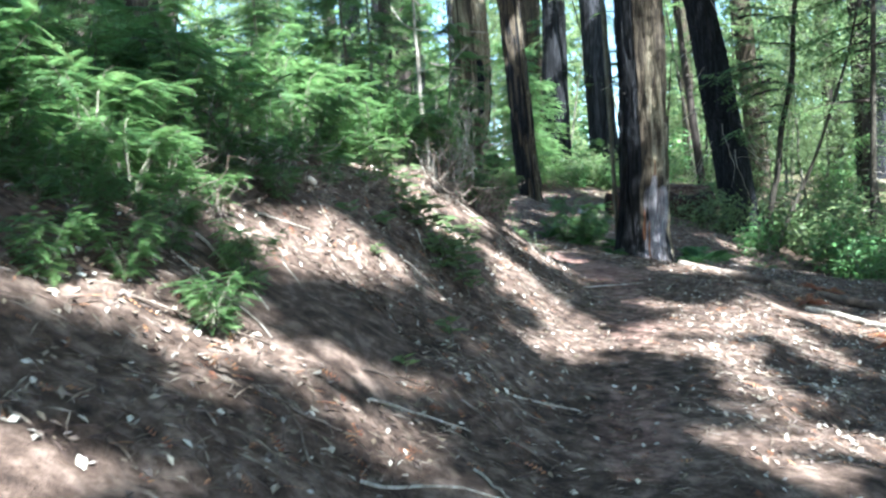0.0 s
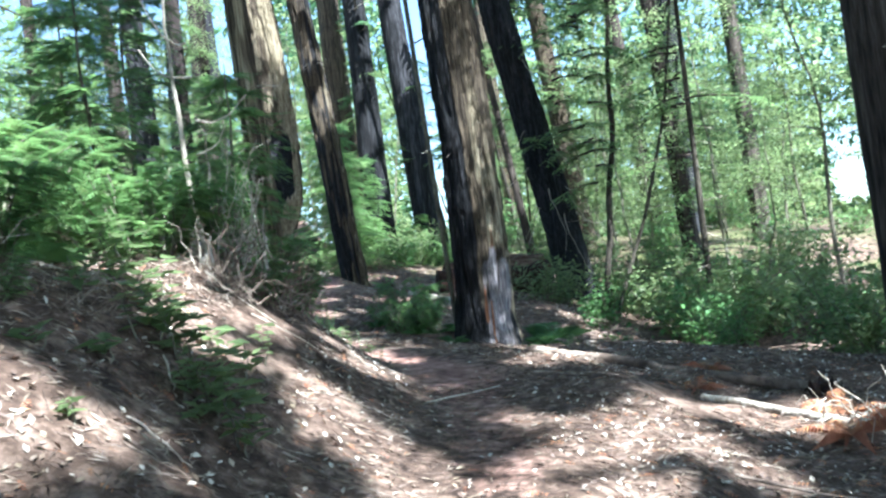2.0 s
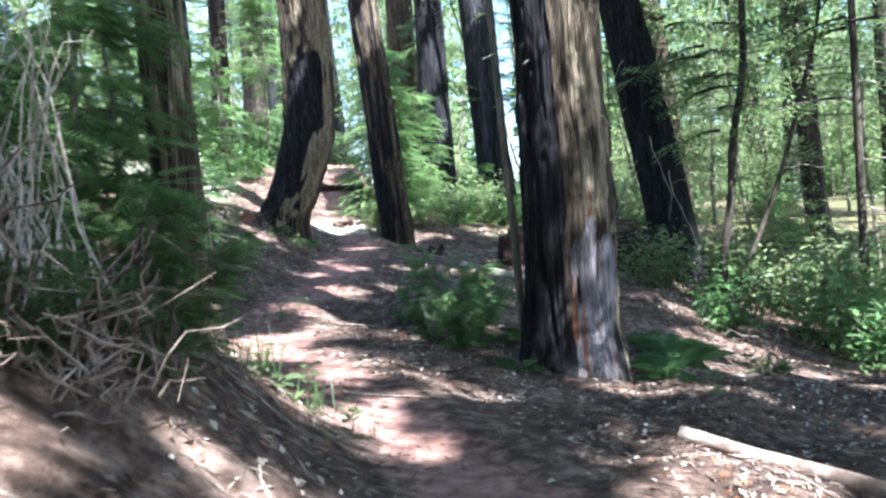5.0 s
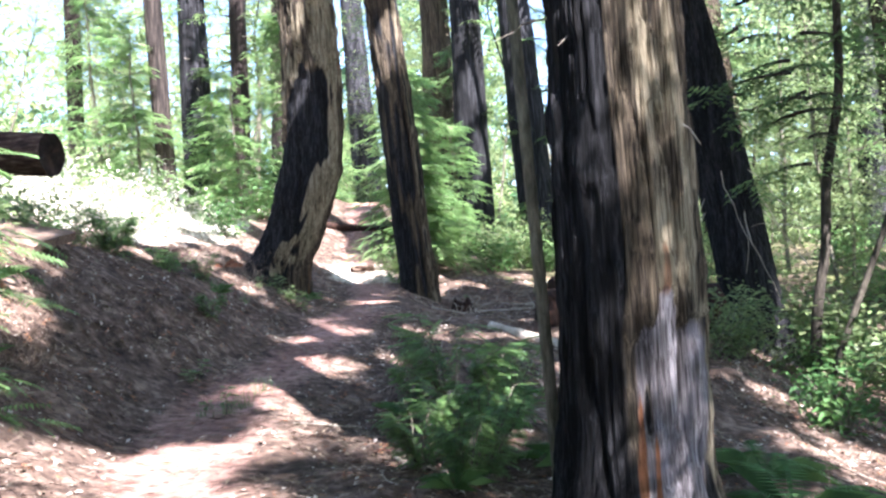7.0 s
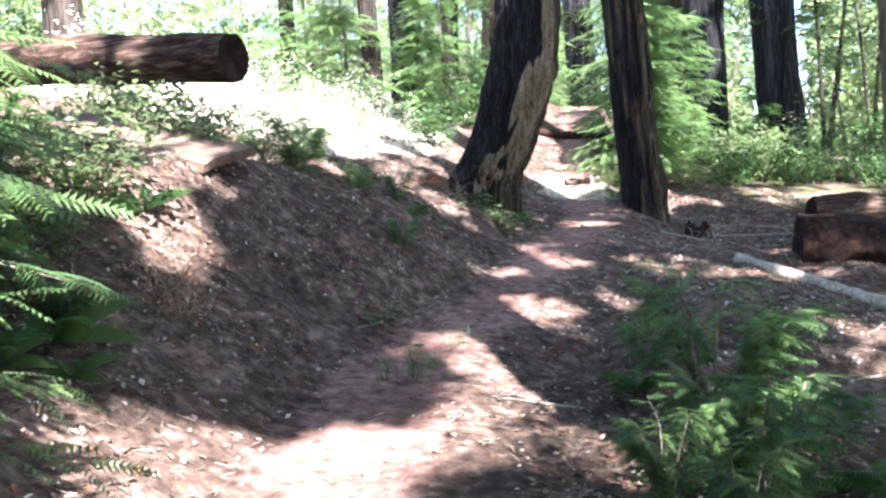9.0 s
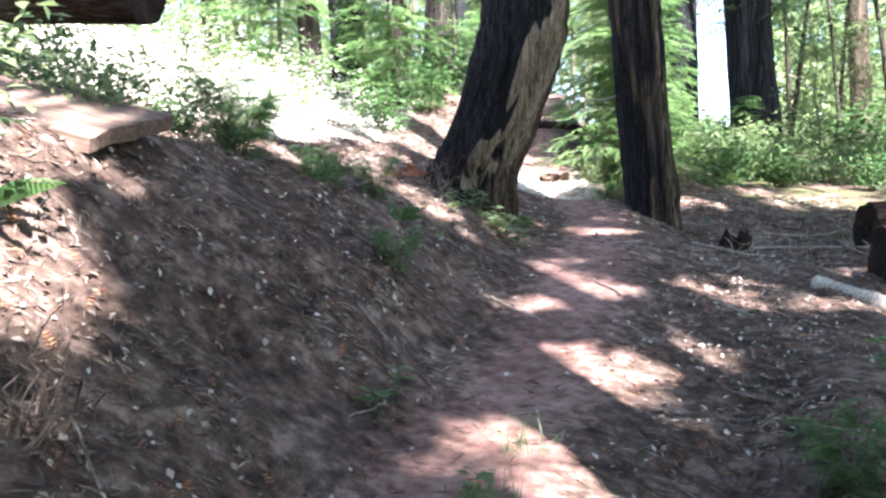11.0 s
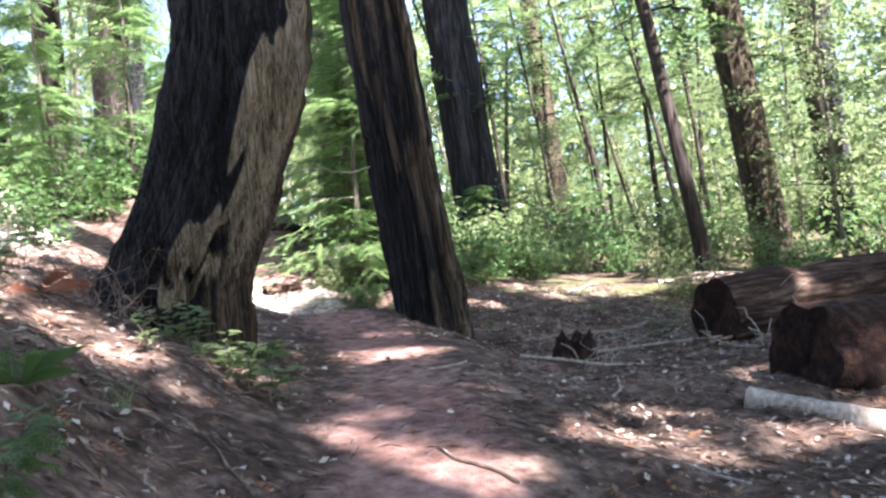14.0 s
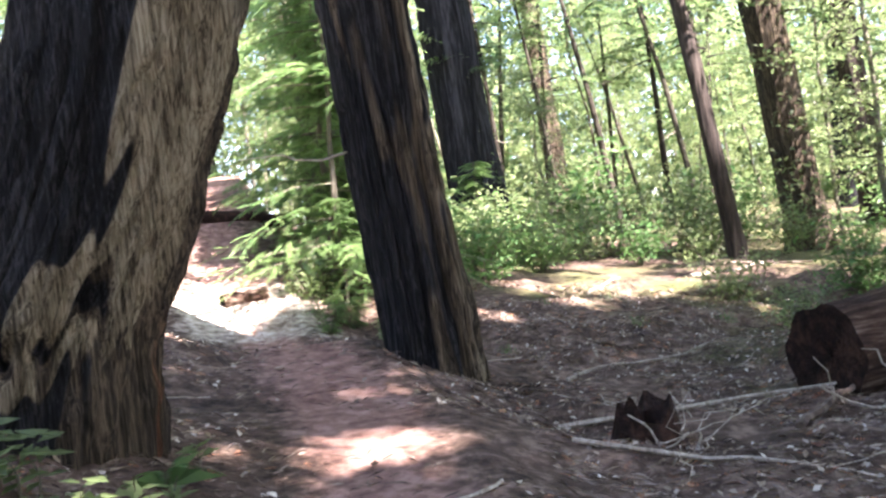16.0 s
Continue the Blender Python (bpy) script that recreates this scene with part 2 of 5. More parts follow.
SPRAY = spray_shape(10, 0.27, 0.074)
BOUGH = spray_shape(6, 0.42, 0.17, 0.2)
BOUGH[0][:, 0] -= 0.5
SPRAY_SMALL = spray_shape(5, 0.3, 0.10, 0.2)
LEAF = (np.array([(0, 0, 0), (0.45, 0.24, 0.05), (1, 0, -0.08), (0.45, -0.24, 0.05)], dtype=float), np.array([(0, 1, 2), (0, 2, 3)]))
CURL = (np.array([(0, 0, 0), (0.5, 0.3, 0.16), (1, 0.05, 0.1), (0.5, -0.3, 0.12), (0.45, 0, 0)], dtype=float), np.array([(0, 4, 1), (1, 4, 2), (0, 3, 4), (3, 2, 4)]))

# ---- terrain: a trail along a bank that rises on its left and falls on its right ----
YK = [-30, 0, 4.6, 7, 8.5, 11, 14, 17, 19, 20.5, 22, 24, 26, 28, 34, 45, 90]
ZK = [-1.2, -0.1, 0.12, 0.38, 0.52, 0.75, 0.95, 1.08, 1.3, 1.5, 1.75, 1.95, 2.1, 2.3, 3.2, 4.6, 7]
XY = [-30, 0, 4.6, 8.5, 10.5, 12.3, 14, 16, 18, 20, 22, 24, 27, 31, 36, 40, 90]
XK = [0.3, 0.75, 1.45, 2.15, 2.3, 1.75, 0.95, 0.55, 0.6, 1.0, 1.3, 1.6, 1.45, 0.9, 0.75, 0.9, 2]


def smooth_interp(y, ky, kv):
    return sum(np.interp(y + o, ky, kv) for o in (-0.9, -0.45, 0, 0.45, 0.9)) / 5


def trail_x(y):
    return smooth_interp(np.asarray(y, dtype=float), XY, XK)


def terrain(x, y):
    x, y = np.asarray(x, dtype=float), np.asarray(y, dtype=float)
    z = smooth_interp(y, YK, ZK)
    d = trail_x(y) - x
    # past the two trunks the trail dips behind a crest and then climbs a steep mound
    z = z + np.interp(y, [25, 26.6, 27.6, 28.6, 29.6, 30.6, 31.5, 32.9, 33.1, 35.5, 38, 45, 60], [0, 0.12, -0.18, -0.14, 0.0, 0.1, 0.25, 0.72, 0.92, 1.4, 1.4, 0.9, 0]) * np.clip(1.5 - np.maximum(d, 0) / 2.6, 0, 1) * np.clip(1.7 + np.minimum(d, 0) / 0.9, 0, 1)
    left, right = 0.5 * (d - 0.48 + np.sqrt((d - 0.48) ** 2 + 0.06)) * np.clip(1 + (d + 0.4) / 1.2, 0, 1), np.maximum(-d - 0.5, 0)
    steep = np.interp(y, [0, 4, 7, 9, 11, 12.3, 13.6, 16, 18, 20, 22, 24, 30], [0.42, 0.62, 0.66, 0.78, 0.95, 1.0, 0.6, 0.56, 0.84, 0.72, 0.5, 0.42, 0.36])
    top = np.interp(y, [3, 6, 9, 11, 12.3, 14, 16.5, 18, 21, 23], [2.6, 2.1, 1.75, 1.45, 1.35, 2.4, 2.4, 1.9, 2.1, 2.6])
    bank = steep * np.minimum(left, top) + np.interp(y, [15, 17.5, 20.5, 23], [0.26, 0.15, 0.15, 0.26]) * np.clip(left - top, 0, 14) + 0.1 * np.clip(left - top - 14, 0, 120)
    s1 = np.interp(y, [0, 5, 10, 14, 20, 23, 26, 34, 45], [0.14, 0.2, 0.13, 0.17, 0.1, 0.03, 0.0, 0.13, 0.2])
    s2 = np.interp(y, [0, 14, 20, 24, 27, 30, 45], [0.1, 0.14, 0.3, 0.36, 0.2, 0.02, 0.12])
    fall = s1 * np.minimum(right, 3.6) + s2 * np.clip(right - 3.6, 0, 5) + 0.03 * np.clip(right - 8.6, 0, 200)
    fall = fall + np.interp(y, [19, 21, 23, 24.5, 28, 31], [0, 0.1, 0.2, 0.38, 0.38, 0]) * np.clip(right / 0.8, 0, 1)
    fall = fall + 0.32 * np.interp(y, [27.5, 30.5, 35, 42], [0, 1, 1, 0]) * np.clip((right - 2.2) / 3, 0, 1)
    off = np.clip((np.abs(d) - 0.35) / 0.9, 0, 1)
    rough = (plane_noise(x, y, 1.7) - 0.5) * 0.24 + (plane_noise(y, x, 0.55) - 0.5) * 0.14 + (plane_noise(x, y, 0.33) - 0.5) * 0.07
    fine = (plane_noise(x, y, 0.21) - 0.5) * 0.035 + (plane_noise(y, x, 0.09) - 0.5) * 0.02
    swell = (plane_noise(x, y, 9.0) - 0.5) * 0.6 * np.clip((np.abs(d) - 4) / 6, 0, 1)
    return z + bank - fall + rough * off + fine * (0.35 + 0.65 * off) + swell


def ground(x, y):
    return float(terrain(x, y))


def axis(lo, hi, step, far, grow=1.22):
    core = list(np.arange(lo, hi + step / 2, step))
    a, s = core[-1], step
    while a < far:
        s *= grow
        a += s
        core.append(a)
    a, s = core[0], step
    while a > -far:
        s *= grow
        a -= s
        core.insert(0, a)
    return np.array(core)


gx, gy = axis(-4.5, 7, 0.055, 900), axis(2.0, 29, 0.07, 900)
GX, GY = np.meshgrid(gx, gy)
GZ = terrain(GX, GY)
nx, ny = len(gx), len(gy)
ii = (np.arange(ny - 1)[:, None] * nx + np.arange(nx - 1)[None]).reshape(-1)
d_trail = np.abs(trail_x(GY) - GX)
worn = np.clip(1.15 - d_trail / 0.75, 0, 1) * np.interp(GY, [8, 11], [0.42, 0.75]) + (plane_noise(GX, GY, 0.9) - 0.5) * 0.3
mossy = np.clip((GX - 3.2) / 2, 0, 1) * np.interp(GY, [23.5, 25.5, 28], [0, 0.3, 0.5]) + (plane_noise(GX, GY, 1.3) - 0.5) * 0.5 + (plane_noise(GX, GY, 0.4) - 0.5) * 0.3
# the palest mask paints sun glare onto the open hillside and the trail's dip
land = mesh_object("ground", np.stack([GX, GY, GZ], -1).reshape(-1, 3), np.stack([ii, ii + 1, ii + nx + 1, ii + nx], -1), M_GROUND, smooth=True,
                   attrs={"trail": worn, "moss": mossy, "dry_glare": np.clip((-1.2 - GX) / 1.5, 0, 1) * np.clip((GY - 22) / 2.5, 0, 1) * 0.75 + np.clip((GY - 27.8) / 0.8, 0, 1) * np.clip((31.2 - GY) / 0.8, 0, 1) * np.clip(1.6 - d_trail, 0, 1) * 0.5})
tagged(land, "brown forest floor of duff with a worn dirt trail", "ground", kind="structure")

# ---- big trunks ----


def trunk_mesh(rng, axis_points, r0, r1, height, segs, step, furrow=0.035, flare=0.45, detail_to=7.0, marks=None, plates=0.0):
    """A trunk with fluted fibrous bark. axis_points: (height, dx, dy) of its line. marks(angle, h, noise) gives the attributes."""
    hs = list(np.arange(-0.5, detail_to, step))
    while hs[-1] < height:
        hs.append(hs[-1] + min(1.5, 0.3 + 0.15 * (hs[-1] - detail_to)))
    h = np.array(hs)
    th = np.linspace(0, 2 * np.pi, segs, endpoint=False)
    H, T = np.meshgrid(h, th, indexing="ij")
    ah, ax, ay = np.array(axis_points, dtype=float).T
    cx = sum(np.interp(h + o, ah, ax) for o in (-0.4, -0.2, 0, 0.2, 0.4)) / 5
    cy = sum(np.interp(h + o, ah, ay) for o in (-0.4, -0.2, 0, 0.2, 0.4)) / 5
    n1 = max(14, int(2 * np.pi * r0 / 0.16))
    n2 = max(30, int(2 * np.pi * r0 / 0.055))
    twist = 0.25 * H / 3 + 0.3 * grid_noise(rng.random((40, 6)), H / 1.3 + 5, T / (2 * np.pi) * 6, True) * 0.5
    a = grid_noise(rng.random((41, n1)), (H + 2) / 1.6, (T / (2 * np.pi) + twist / n1 * 1.6) * n1, True)
    b = grid_noise(rng.random((63, n2)), (H + 2) / 0.95, (T / (2 * np.pi) + twist / n1) * n2, True)
    lump = grid_noise(rng.random((23, 5)), (H + 2) / 1.2, T / (2 * np.pi) * 5, True) - 0.5
    ridge = 1 - np.abs(2 * a - 1)
    ridge2 = 1 - np.abs(2 * b - 1)
    R = np.interp(H, [-0.5, 0, height], [r0 * 1.0, r0, r1]) * (1 + flare * np.exp(-np.maximum(H + 0.1, 0) / 0.42) * (0.75 + 0.7 * (a - 0.5)))
    R = R + furrow * (ridge - 0.6) + furrow * 0.8 * (ridge2 - 0.5) + 0.12 * r0 * lump
    if segs >= 140:
        n4 = int(2 * np.pi * r0 / 0.028)
        c = grid_noise(rng.random((47, n4)), (H + 2) / 0.6, (T / (2 * np.pi) + twist / n1) * n4, True)
        R = R - 0.042 * np.exp(-((a - 0.5) / 0.045) ** 2) - 0.030 * np.exp(-((b - 0.5) / 0.08) ** 2) + 0.016 * (c - 0.5)
    if plates:
        n3 = max(10, int(2 * np.pi * r0 / 0.13))
        torn = grid_noise(rng.random((71, n3)), (H + 2) / 0.42, (T / (2 * np.pi) + twist / n1) * n3, True)
        shred = grid_noise(rng.random((53, n2)), (H + 2) / 0.13, (T / (2 * np.pi) + twist / n1) * n2, True)
        R = R + plates * (np.clip((torn - 0.42) * 7, 0, 1) + 0.6 * np.clip((shred - 0.55) * 4, 0, 1) - 0.8)
    attrs = {}
    if marks:
        edge = grid_noise(rng.random((57, 24)), (H + 2) / 0.45, T / (2 * np.pi) * 24, True) - 0.5
        attrs = marks(T, H, 0.75 * edge + 0.5 * (b - 0.5) + 0.3 * (a - 0.5))
    if "dent" in attrs:
        R = R - attrs.pop("dent")
    for key in ("char", "raw", "pale", "silver"):
        attrs.setdefault(key, np.zeros_like(H))
    V = np.stack([cx[:, None] + R * np.cos(T), cy[:, None] + R * np.sin(T), H], -1).reshape(-1, 3)
    n = len(h)
    k = np.arange(n - 1)[:, None] * segs
    s = np.arange(segs)[None]
    t = (s + 1) % segs
    F = np.stack([k + s, k + t, k + segs + t, k + segs + s], -1).reshape(-1, 4)
    return V, F, attrs


def dead_limbs(rng, count, z0, z1, reach, axis_points, droop=0.5):
    ah, ax, ay = np.array(axis_points, dtype=float).T
    out = []
    for _ in range(count):
        z = rng.uniform(z0, z1)
        a = rng.uniform(0, 2 * np.pi)
        l = rng.uniform(0.5, 1.0) * reach
        s = np.array([np.interp(z, ah, ax), np.interp(z, ah, ay), z])
        e = s + np.array([np.cos(a) * l, np.sin(a) * l, rng.uniform(-droop, 0.1) * l])
        out.append(tube(bend(rng, s, e, 9, 0.06 * l), np.linspace(0.014, 0.003, 9), 5))
    return out


TREES = []      # x, y and the foot of every tree that carries a part of the canopy


def big_tree(x, y, r0, label, axis_points=((0, 0, 0), (40, 0, 0)), r1=0.2, height=26, segs=72, step=0.15, seed=1, furrow=0.03, flare=0.4, marks=None, limbs=0, limb_reach=1.2, mat=None, detail_to=7.0, sink=0.0, droop=0.5, plates=0.0):
    z = ground(x, y) - sink
    rng = np.random.default_rng(seed)
    t = thing("redwood_tree", x, y, z, label, "tree", "redwood trees of the grove")
    v, f, at = trunk_mesh(rng, axis_points, r0, r1, height, segs, step, furrow, flare, detail_to, marks, plates)
    mesh_object("trunk", v, f, mat or M_BARK, t, smooth=True, attrs=at)
    for v, f in dead_limbs(rng, limbs, 1.6, 7.5, limb_reach, axis_points, droop):
        mesh_object("dead_branch", v, f, M_DEAD, t, "thin bleached dead twig")
    TREES.append((x, y, t))
    return t


def band(T, lo, hi, soft):
    """1 between two bearings of a trunk (degrees, may vary with height), falling to 0 over soft degrees outside them."""
    deg = np.degrees(T) % 360
    return np.clip(0.5 + (deg - lo) / soft, 0, 1) * np.clip(0.5 + (hi - deg) / soft, 0, 1)


def marks_a(T, H, e):
    jag = e * 22
    rim = np.interp(H, [0, 0.9, 1.5, 2.2, 5, 9], [264, 264, 259, 250, 244, 225]) + jag * 0.5
    char = band(T, 150, rim, 6) * np.clip((8.5 - H) / 2 + e * 2, 0, 1) * np.clip(0.85 + e * 0.7, 0, 1)
    scar = band(T, 262 + jag * 0.2, 338 + jag, 5) * np.clip((1.42 - 0.0035 * np.abs(np.degrees(T) - 285) - H + e * 0.25) / 0.05, 0, 1)
    soot = scar * np.clip(0.25 - np.abs(H - 1.0 - 0.008 * (np.degrees(T) - 280)) / 0.3 + e * 2.8 + 0.4 * np.clip((H - 1.0) / 0.15, 0, 1) - 0.08, 0, 1) + scar * band(T, 322, 350, 10) * np.clip((0.6 - H) / 0.3 + e * 2, 0, 1)
    raw = (band(T, 259.5 + e * 4, 265.5 + e * 4, 1.5) * np.clip((1.38 - H) / 0.1, 0, 1) * np.clip((H - 0.3) / 0.1, 0, 1) + band(T, 270 + e * 6, 274 + e * 6, 1.5) * np.clip((0.75 - H) / 0.15, 0, 1)) * np.clip(1.0 + e * 1.5, 0, 1)
    raw = np.maximum(raw, band(T, 282, 290, 3) * np.clip((1.75 - H) / 0.1, 0, 1) * np.clip((H - 1.32) / 0.1, 0, 1) * 0.55)
    pale = band(T, 262, 350, 12) * np.clip(0.5 + e * 1.1, 0, 1) * np.clip((5.5 - H) / 3, 0.45, 1)
    return {"char": np.clip(np.maximum(char, soot), 0, 1), "raw": raw, "pale": pale, "silver": scar * (1 - np.clip(soot, 0, 1)) * np.clip(0.8 + e * 0.5, 0, 1), "dent": 0.03 * scar + 0.02 * char}


def marks_c(T, H, e):
    H = H + 0.3
    jag = e * 40
    rim = np.interp(H, [0, 0.7, 0.9, 1.65, 2.2, 3.2, 4.2], [262, 268, 276, 286, 300, 306, 290]) + jag
    side = np.interp(H, [0, 2.0, 2.6, 3.4, 4], [120, 130, 190, 238, 255]) + jag
    char = band(T, side, rim, 5) * np.clip((3.9 - H) / 0.3 + e * 2, 0, 1)
    plate = band(T, rim - 4, 338 + jag * 0.4, 6) * np.clip((H - 0.62 - e * 0.5 - 0.06 * np.sin(T * 23)) / 0.04, 0, 1)
    plate = np.maximum(plate, band(T, 256 + jag, 296 + jag, 8) * np.clip((0.56 + e * 0.3 - H) / 0.04, 0, 1) * np.clip((H - 0.32 - e * 0.5) / 0.05, 0, 1))
    notch = band(T, 245, 318 + jag, 8) * np.clip(1.2 - np.abs(H - 0.61 - e * 0.35) / 0.07, 0, 1) * (1 - plate)
    # foot: shadow at the trunk's base, put into the colour through the char layer
    foot = band(T, 150, 300 + jag, 10) * np.clip((0.42 - H + e * 0.4) / 0.08, 0, 1)
    old = np.clip((H - 2.6) / 0.6, 0, 1) * np.clip(0.45 + e * 1.6, 0, 1)
    raw = band(T, 335 + jag * 0.5, 350, 4) * np.clip(0.3 + e * 1.6, 0, 1) * 0.6
    return {"char": np.clip(np.maximum(np.maximum(char, notch), foot * 0.95), 0, 1), "pale": np.clip(np.maximum(plate * np.clip(0.85 + e * 0.7, 0, 1), old), 0, 1), "raw": raw * (1 - notch), "dent": 0.03 * char + 0.045 * notch - 0.025 * plate}


def marks_d(T, H, e):
    jag = e * 30
    char = band(T, 150, np.interp(H, [0, 1.5, 2.2, 4], [262, 258, 225, 190]) + jag, 8) * np.clip(0.9 + e * 0.8, 0, 1)
    # the cleft is dented and coloured black along its length
    cleft = band(T, 284 + H * 2 + jag * 0.3, 300 + H * 2 + jag * 0.3, 6)
    # the right-hand ridge has its sunlit edge painted in as pale bark
    ridge = np.maximum(band(T, 306 + jag * 0.4, 330, 5) * np.clip(0.6 + e * 1.4, 0, 1), 0.55 * band(T, 262, 282, 5) * np.clip(0.35 + e * 2.4, 0, 1))
    return {"char": np.clip(np.maximum(np.maximum(char, cleft * np.clip(0.75 + e, 0, 1)), 0.34 + e * 1.5), 0, 1), "pale": np.clip(ridge * 0.8, 0, 1), "raw": np.zeros_like(H), "dent": 0.07 * cleft + 0.015 * char}


def marks_grey(T, H, e):
    return {"pale": np.clip(0.45 + e * 1.2, 0, 1), "char": np.clip(band(T, 190, 250, 20) * (1.6 - H) + e, 0, 1)}


def marks_dark(T, H, e):
    return {"char": np.clip(0.95 + e * 0.45 - 0.02 * H, 0, 1)}


big_tree(3.49, 14.5, 0.43, "large redwood trunk, charred black on one side, fibrous grey bark", [(0, 0, 0), (3, 0.06, 0), (7, -0.05, 0), (40, -1, 0)],
         segs=300, step=0.035, seed=11, furrow=0.045, marks=marks_a, plates=0.018, limbs=7, limb_reach=0.7, droop=1.4)
big_tree(8.3, 24.3, 0.52, "dark charred redwood trunk hung with dead twigs", [(0, 0, 0), (2, -0.25, 0), (8, -1.3, 0), (40, -6, 0)], segs=140, step=0.06, seed=12, marks=marks_dark, limbs=24, limb_reach=1.7, droop=2.0)
big_tree(-0.08, 23.95, 0.535, "leaning redwood with a burnt-out black hollow and pale torn bark",
         [(0, 0.02, 0), (0.5, 0.30, 0.0), (1.0, 0.54, 0.0), (2.0, 0.82, 0.0), (2.8, 0.87, 0.0), (4.5, 0.82, 0.0), (8, 0.65, 0.0), (40, 0.4, 0)], segs=300, step=0.035, seed=13, furrow=0.035, flare=0.2, marks=marks_c, limbs=5, plates=0.032)
big_tree(2.42, 26.25, 0.36, "straight redwood trunk blackened at its foot", [(0, 0, 0), (3, -0.22, 0), (8, -0.65, 0), (40, -3, 0)], segs=240, step=0.04, seed=14, furrow=0.055, flare=0.2, marks=marks_d, limbs=6, plates=0.018)
big_tree(0.68, 12.05, 0.14, "slim grey-brown trunk on the bank", [(0, 0, 0), (8, -0.3, 0), (40, -1, 0)], r1=0.06, height=14, segs=60, step=0.08, seed=15, furrow=0.018, marks=marks_grey, limbs=10, limb_reach=0.9)
big_tree(4.55, 38.2, 0.60, "tall blue-grey redwood trunk beyond the trail", seed=16, marks=marks_dark, height=34, mat=M_BARK_FAR)
big_tree(6.8, 38.4, 0.66, "dark redwood trunk at the edge of a gap", [(0, 0, 0), (10, -0.6, 0), (40, -2, 0)], seed=17, marks=marks_dark, height=34, mat=M_BARK_FAR)
big_tree(12.3, 34.4, 0.42, "brown redwood trunk beyond the flat clearing", [(0, 0, 0), (10, -0.9, 0), (40, -3, 0)], seed=18, height=30)
big_tree(16.6, 37.3, 0.36, "brown redwood trunk among green saplings", [(0, 0, 0), (10, -0.8, 0), (40, -3, 0)], seed=19, height=30, mat=M_BARK_FAR)
big_tree(13.6, 49.9, 0.42, "slim reddish redwood trunk in the bright wood", [(0, 0, 0), (10, -0.4, 0), (40, -1, 0)], seed=20, height=30)
big_tree(9.5, 32.7, 0.15, "thin grey leaning trunk", [(0, 0, 0), (10, -1.2, 0), (40, -5, 0)], r1=0.07, height=18, segs=50, step=0.12, seed=21, furrow=0.01, mat=M_BARK_FAR)
big_tree(3.13, 14.8, 0.036, "thin grey-barked trunk beside the charred redwood", [(0, 0, 0), (10, -0.35, 0), (40, -1, 0)], r1=0.03, height=14, segs=40, step=0.12, seed=22, furrow=0.004, flare=0.1, mat=M_SAPLING, limbs=4)
big_tree(3.6, 40.5, 0.62, "pale pinkish redwood trunk in sunlight", seed=23, height=34)
# those behind and beside the start are unseen, added to carry shading crowns
for k, (x, y, r) in enumerate([(-4.8, 34.9, 0.26), (-4.4, 37.2, 0.5), (-2.9, 36.4, 0.27), (-2.6, 42.5, 0.2), (-1.9, 45.6, 0.3), (-8.6, 37.9, 0.25), (-3.0, 46, 0.6), (0.4, 50, 0.7),
                               (-4.3, 12.7, 0.28), (-5.3, 12.6, 0.33), (-3.9, 41, 0.22), (-9, 27, 0.4), (7.2, 10.4, 0.24), (21, 43, 0.6), (14, 29, 0.3), (19, 33, 0.35),
                               (-4.4, 4.2, 0.35), (13.5, 1.0, 0.45), (-6, -7, 0.5), (9.5, -9, 0.55), (9, 8, 0.4), (12, 0, 0.5), (0, -12, 0.5), (10, -12, 0.5), (17, 14, 0.45), (17, -6, 0.5), (18, 22, 0.4)]):
    big_tree(x, y, r, "redwood trunk standing back in the grove", [(0, 0, 0), (40, (k * 37 % 7 - 3) * 0.5, 0)], segs=52, step=0.22, seed=40 + k, height=24 + k % 5 * 2, mat=M_BARK_FAR, limbs=6 if k < 16 else 0,
             marks=marks_dark if k % 3 == 1 else None)

big_tree(8.35, 22.5, 0.085, "slender crooked dark-barked tree", [(0, 0, 0), (1.2, 0.12, 0), (2, 0.34, 0), (3, 0.4, 0), (4.5, 0.75, 0), (6, 0.8, 0), (8, 1.1, 0), (40, 3, 0)], r1=0.03, height=13, segs=30, step=0.15, seed=81, furrow=0.006, flare=0.1, mat=M_DARKBARK, limbs=8)
big_tree(8.5, 22.4, 0.055, "slender leaning dark-barked tree", [(0, 0, 0), (2.5, 1.15, 0), (5, 2.0, 0), (8, 2.6, 0), (40, 6, 0)], r1=0.02, height=9, segs=24, step=0.2, seed=82, furrow=0.004, flare=0.1, mat=M_DARKBARK, limbs=5)
big_tree(10.6, 21.5, 0.085, "slender straight dark-barked tree", [(0, 0, 0), (10, 0.2, 0), (40, 1, 0)], r1=0.03, height=14, segs=30, step=0.15, seed=83, furrow=0.006, flare=0.1, mat=M_DARKBARK, limbs=10)
for k in range(12):
    x, y = 7.5 + k * 0.75 + (k * 29 % 5) * 0.12, 39.5 + (k * 17 % 7) * 0.9
    big_tree(x, y, 0.07 + 0.02 * (k % 3), "slender stem of a thicket beyond the clearing", [(0, 0, 0), (4, (k * 13 % 9 - 5) * 0.16, 0), (9, (k * 13 % 9 - 5) * 0.4, 0.3), (40, 0, 0)], r1=0.02, height=10, segs=20, step=0.25, seed=90 + k, furrow=0.004, flare=0.1, mat=M_DARKBARK, limbs=3)

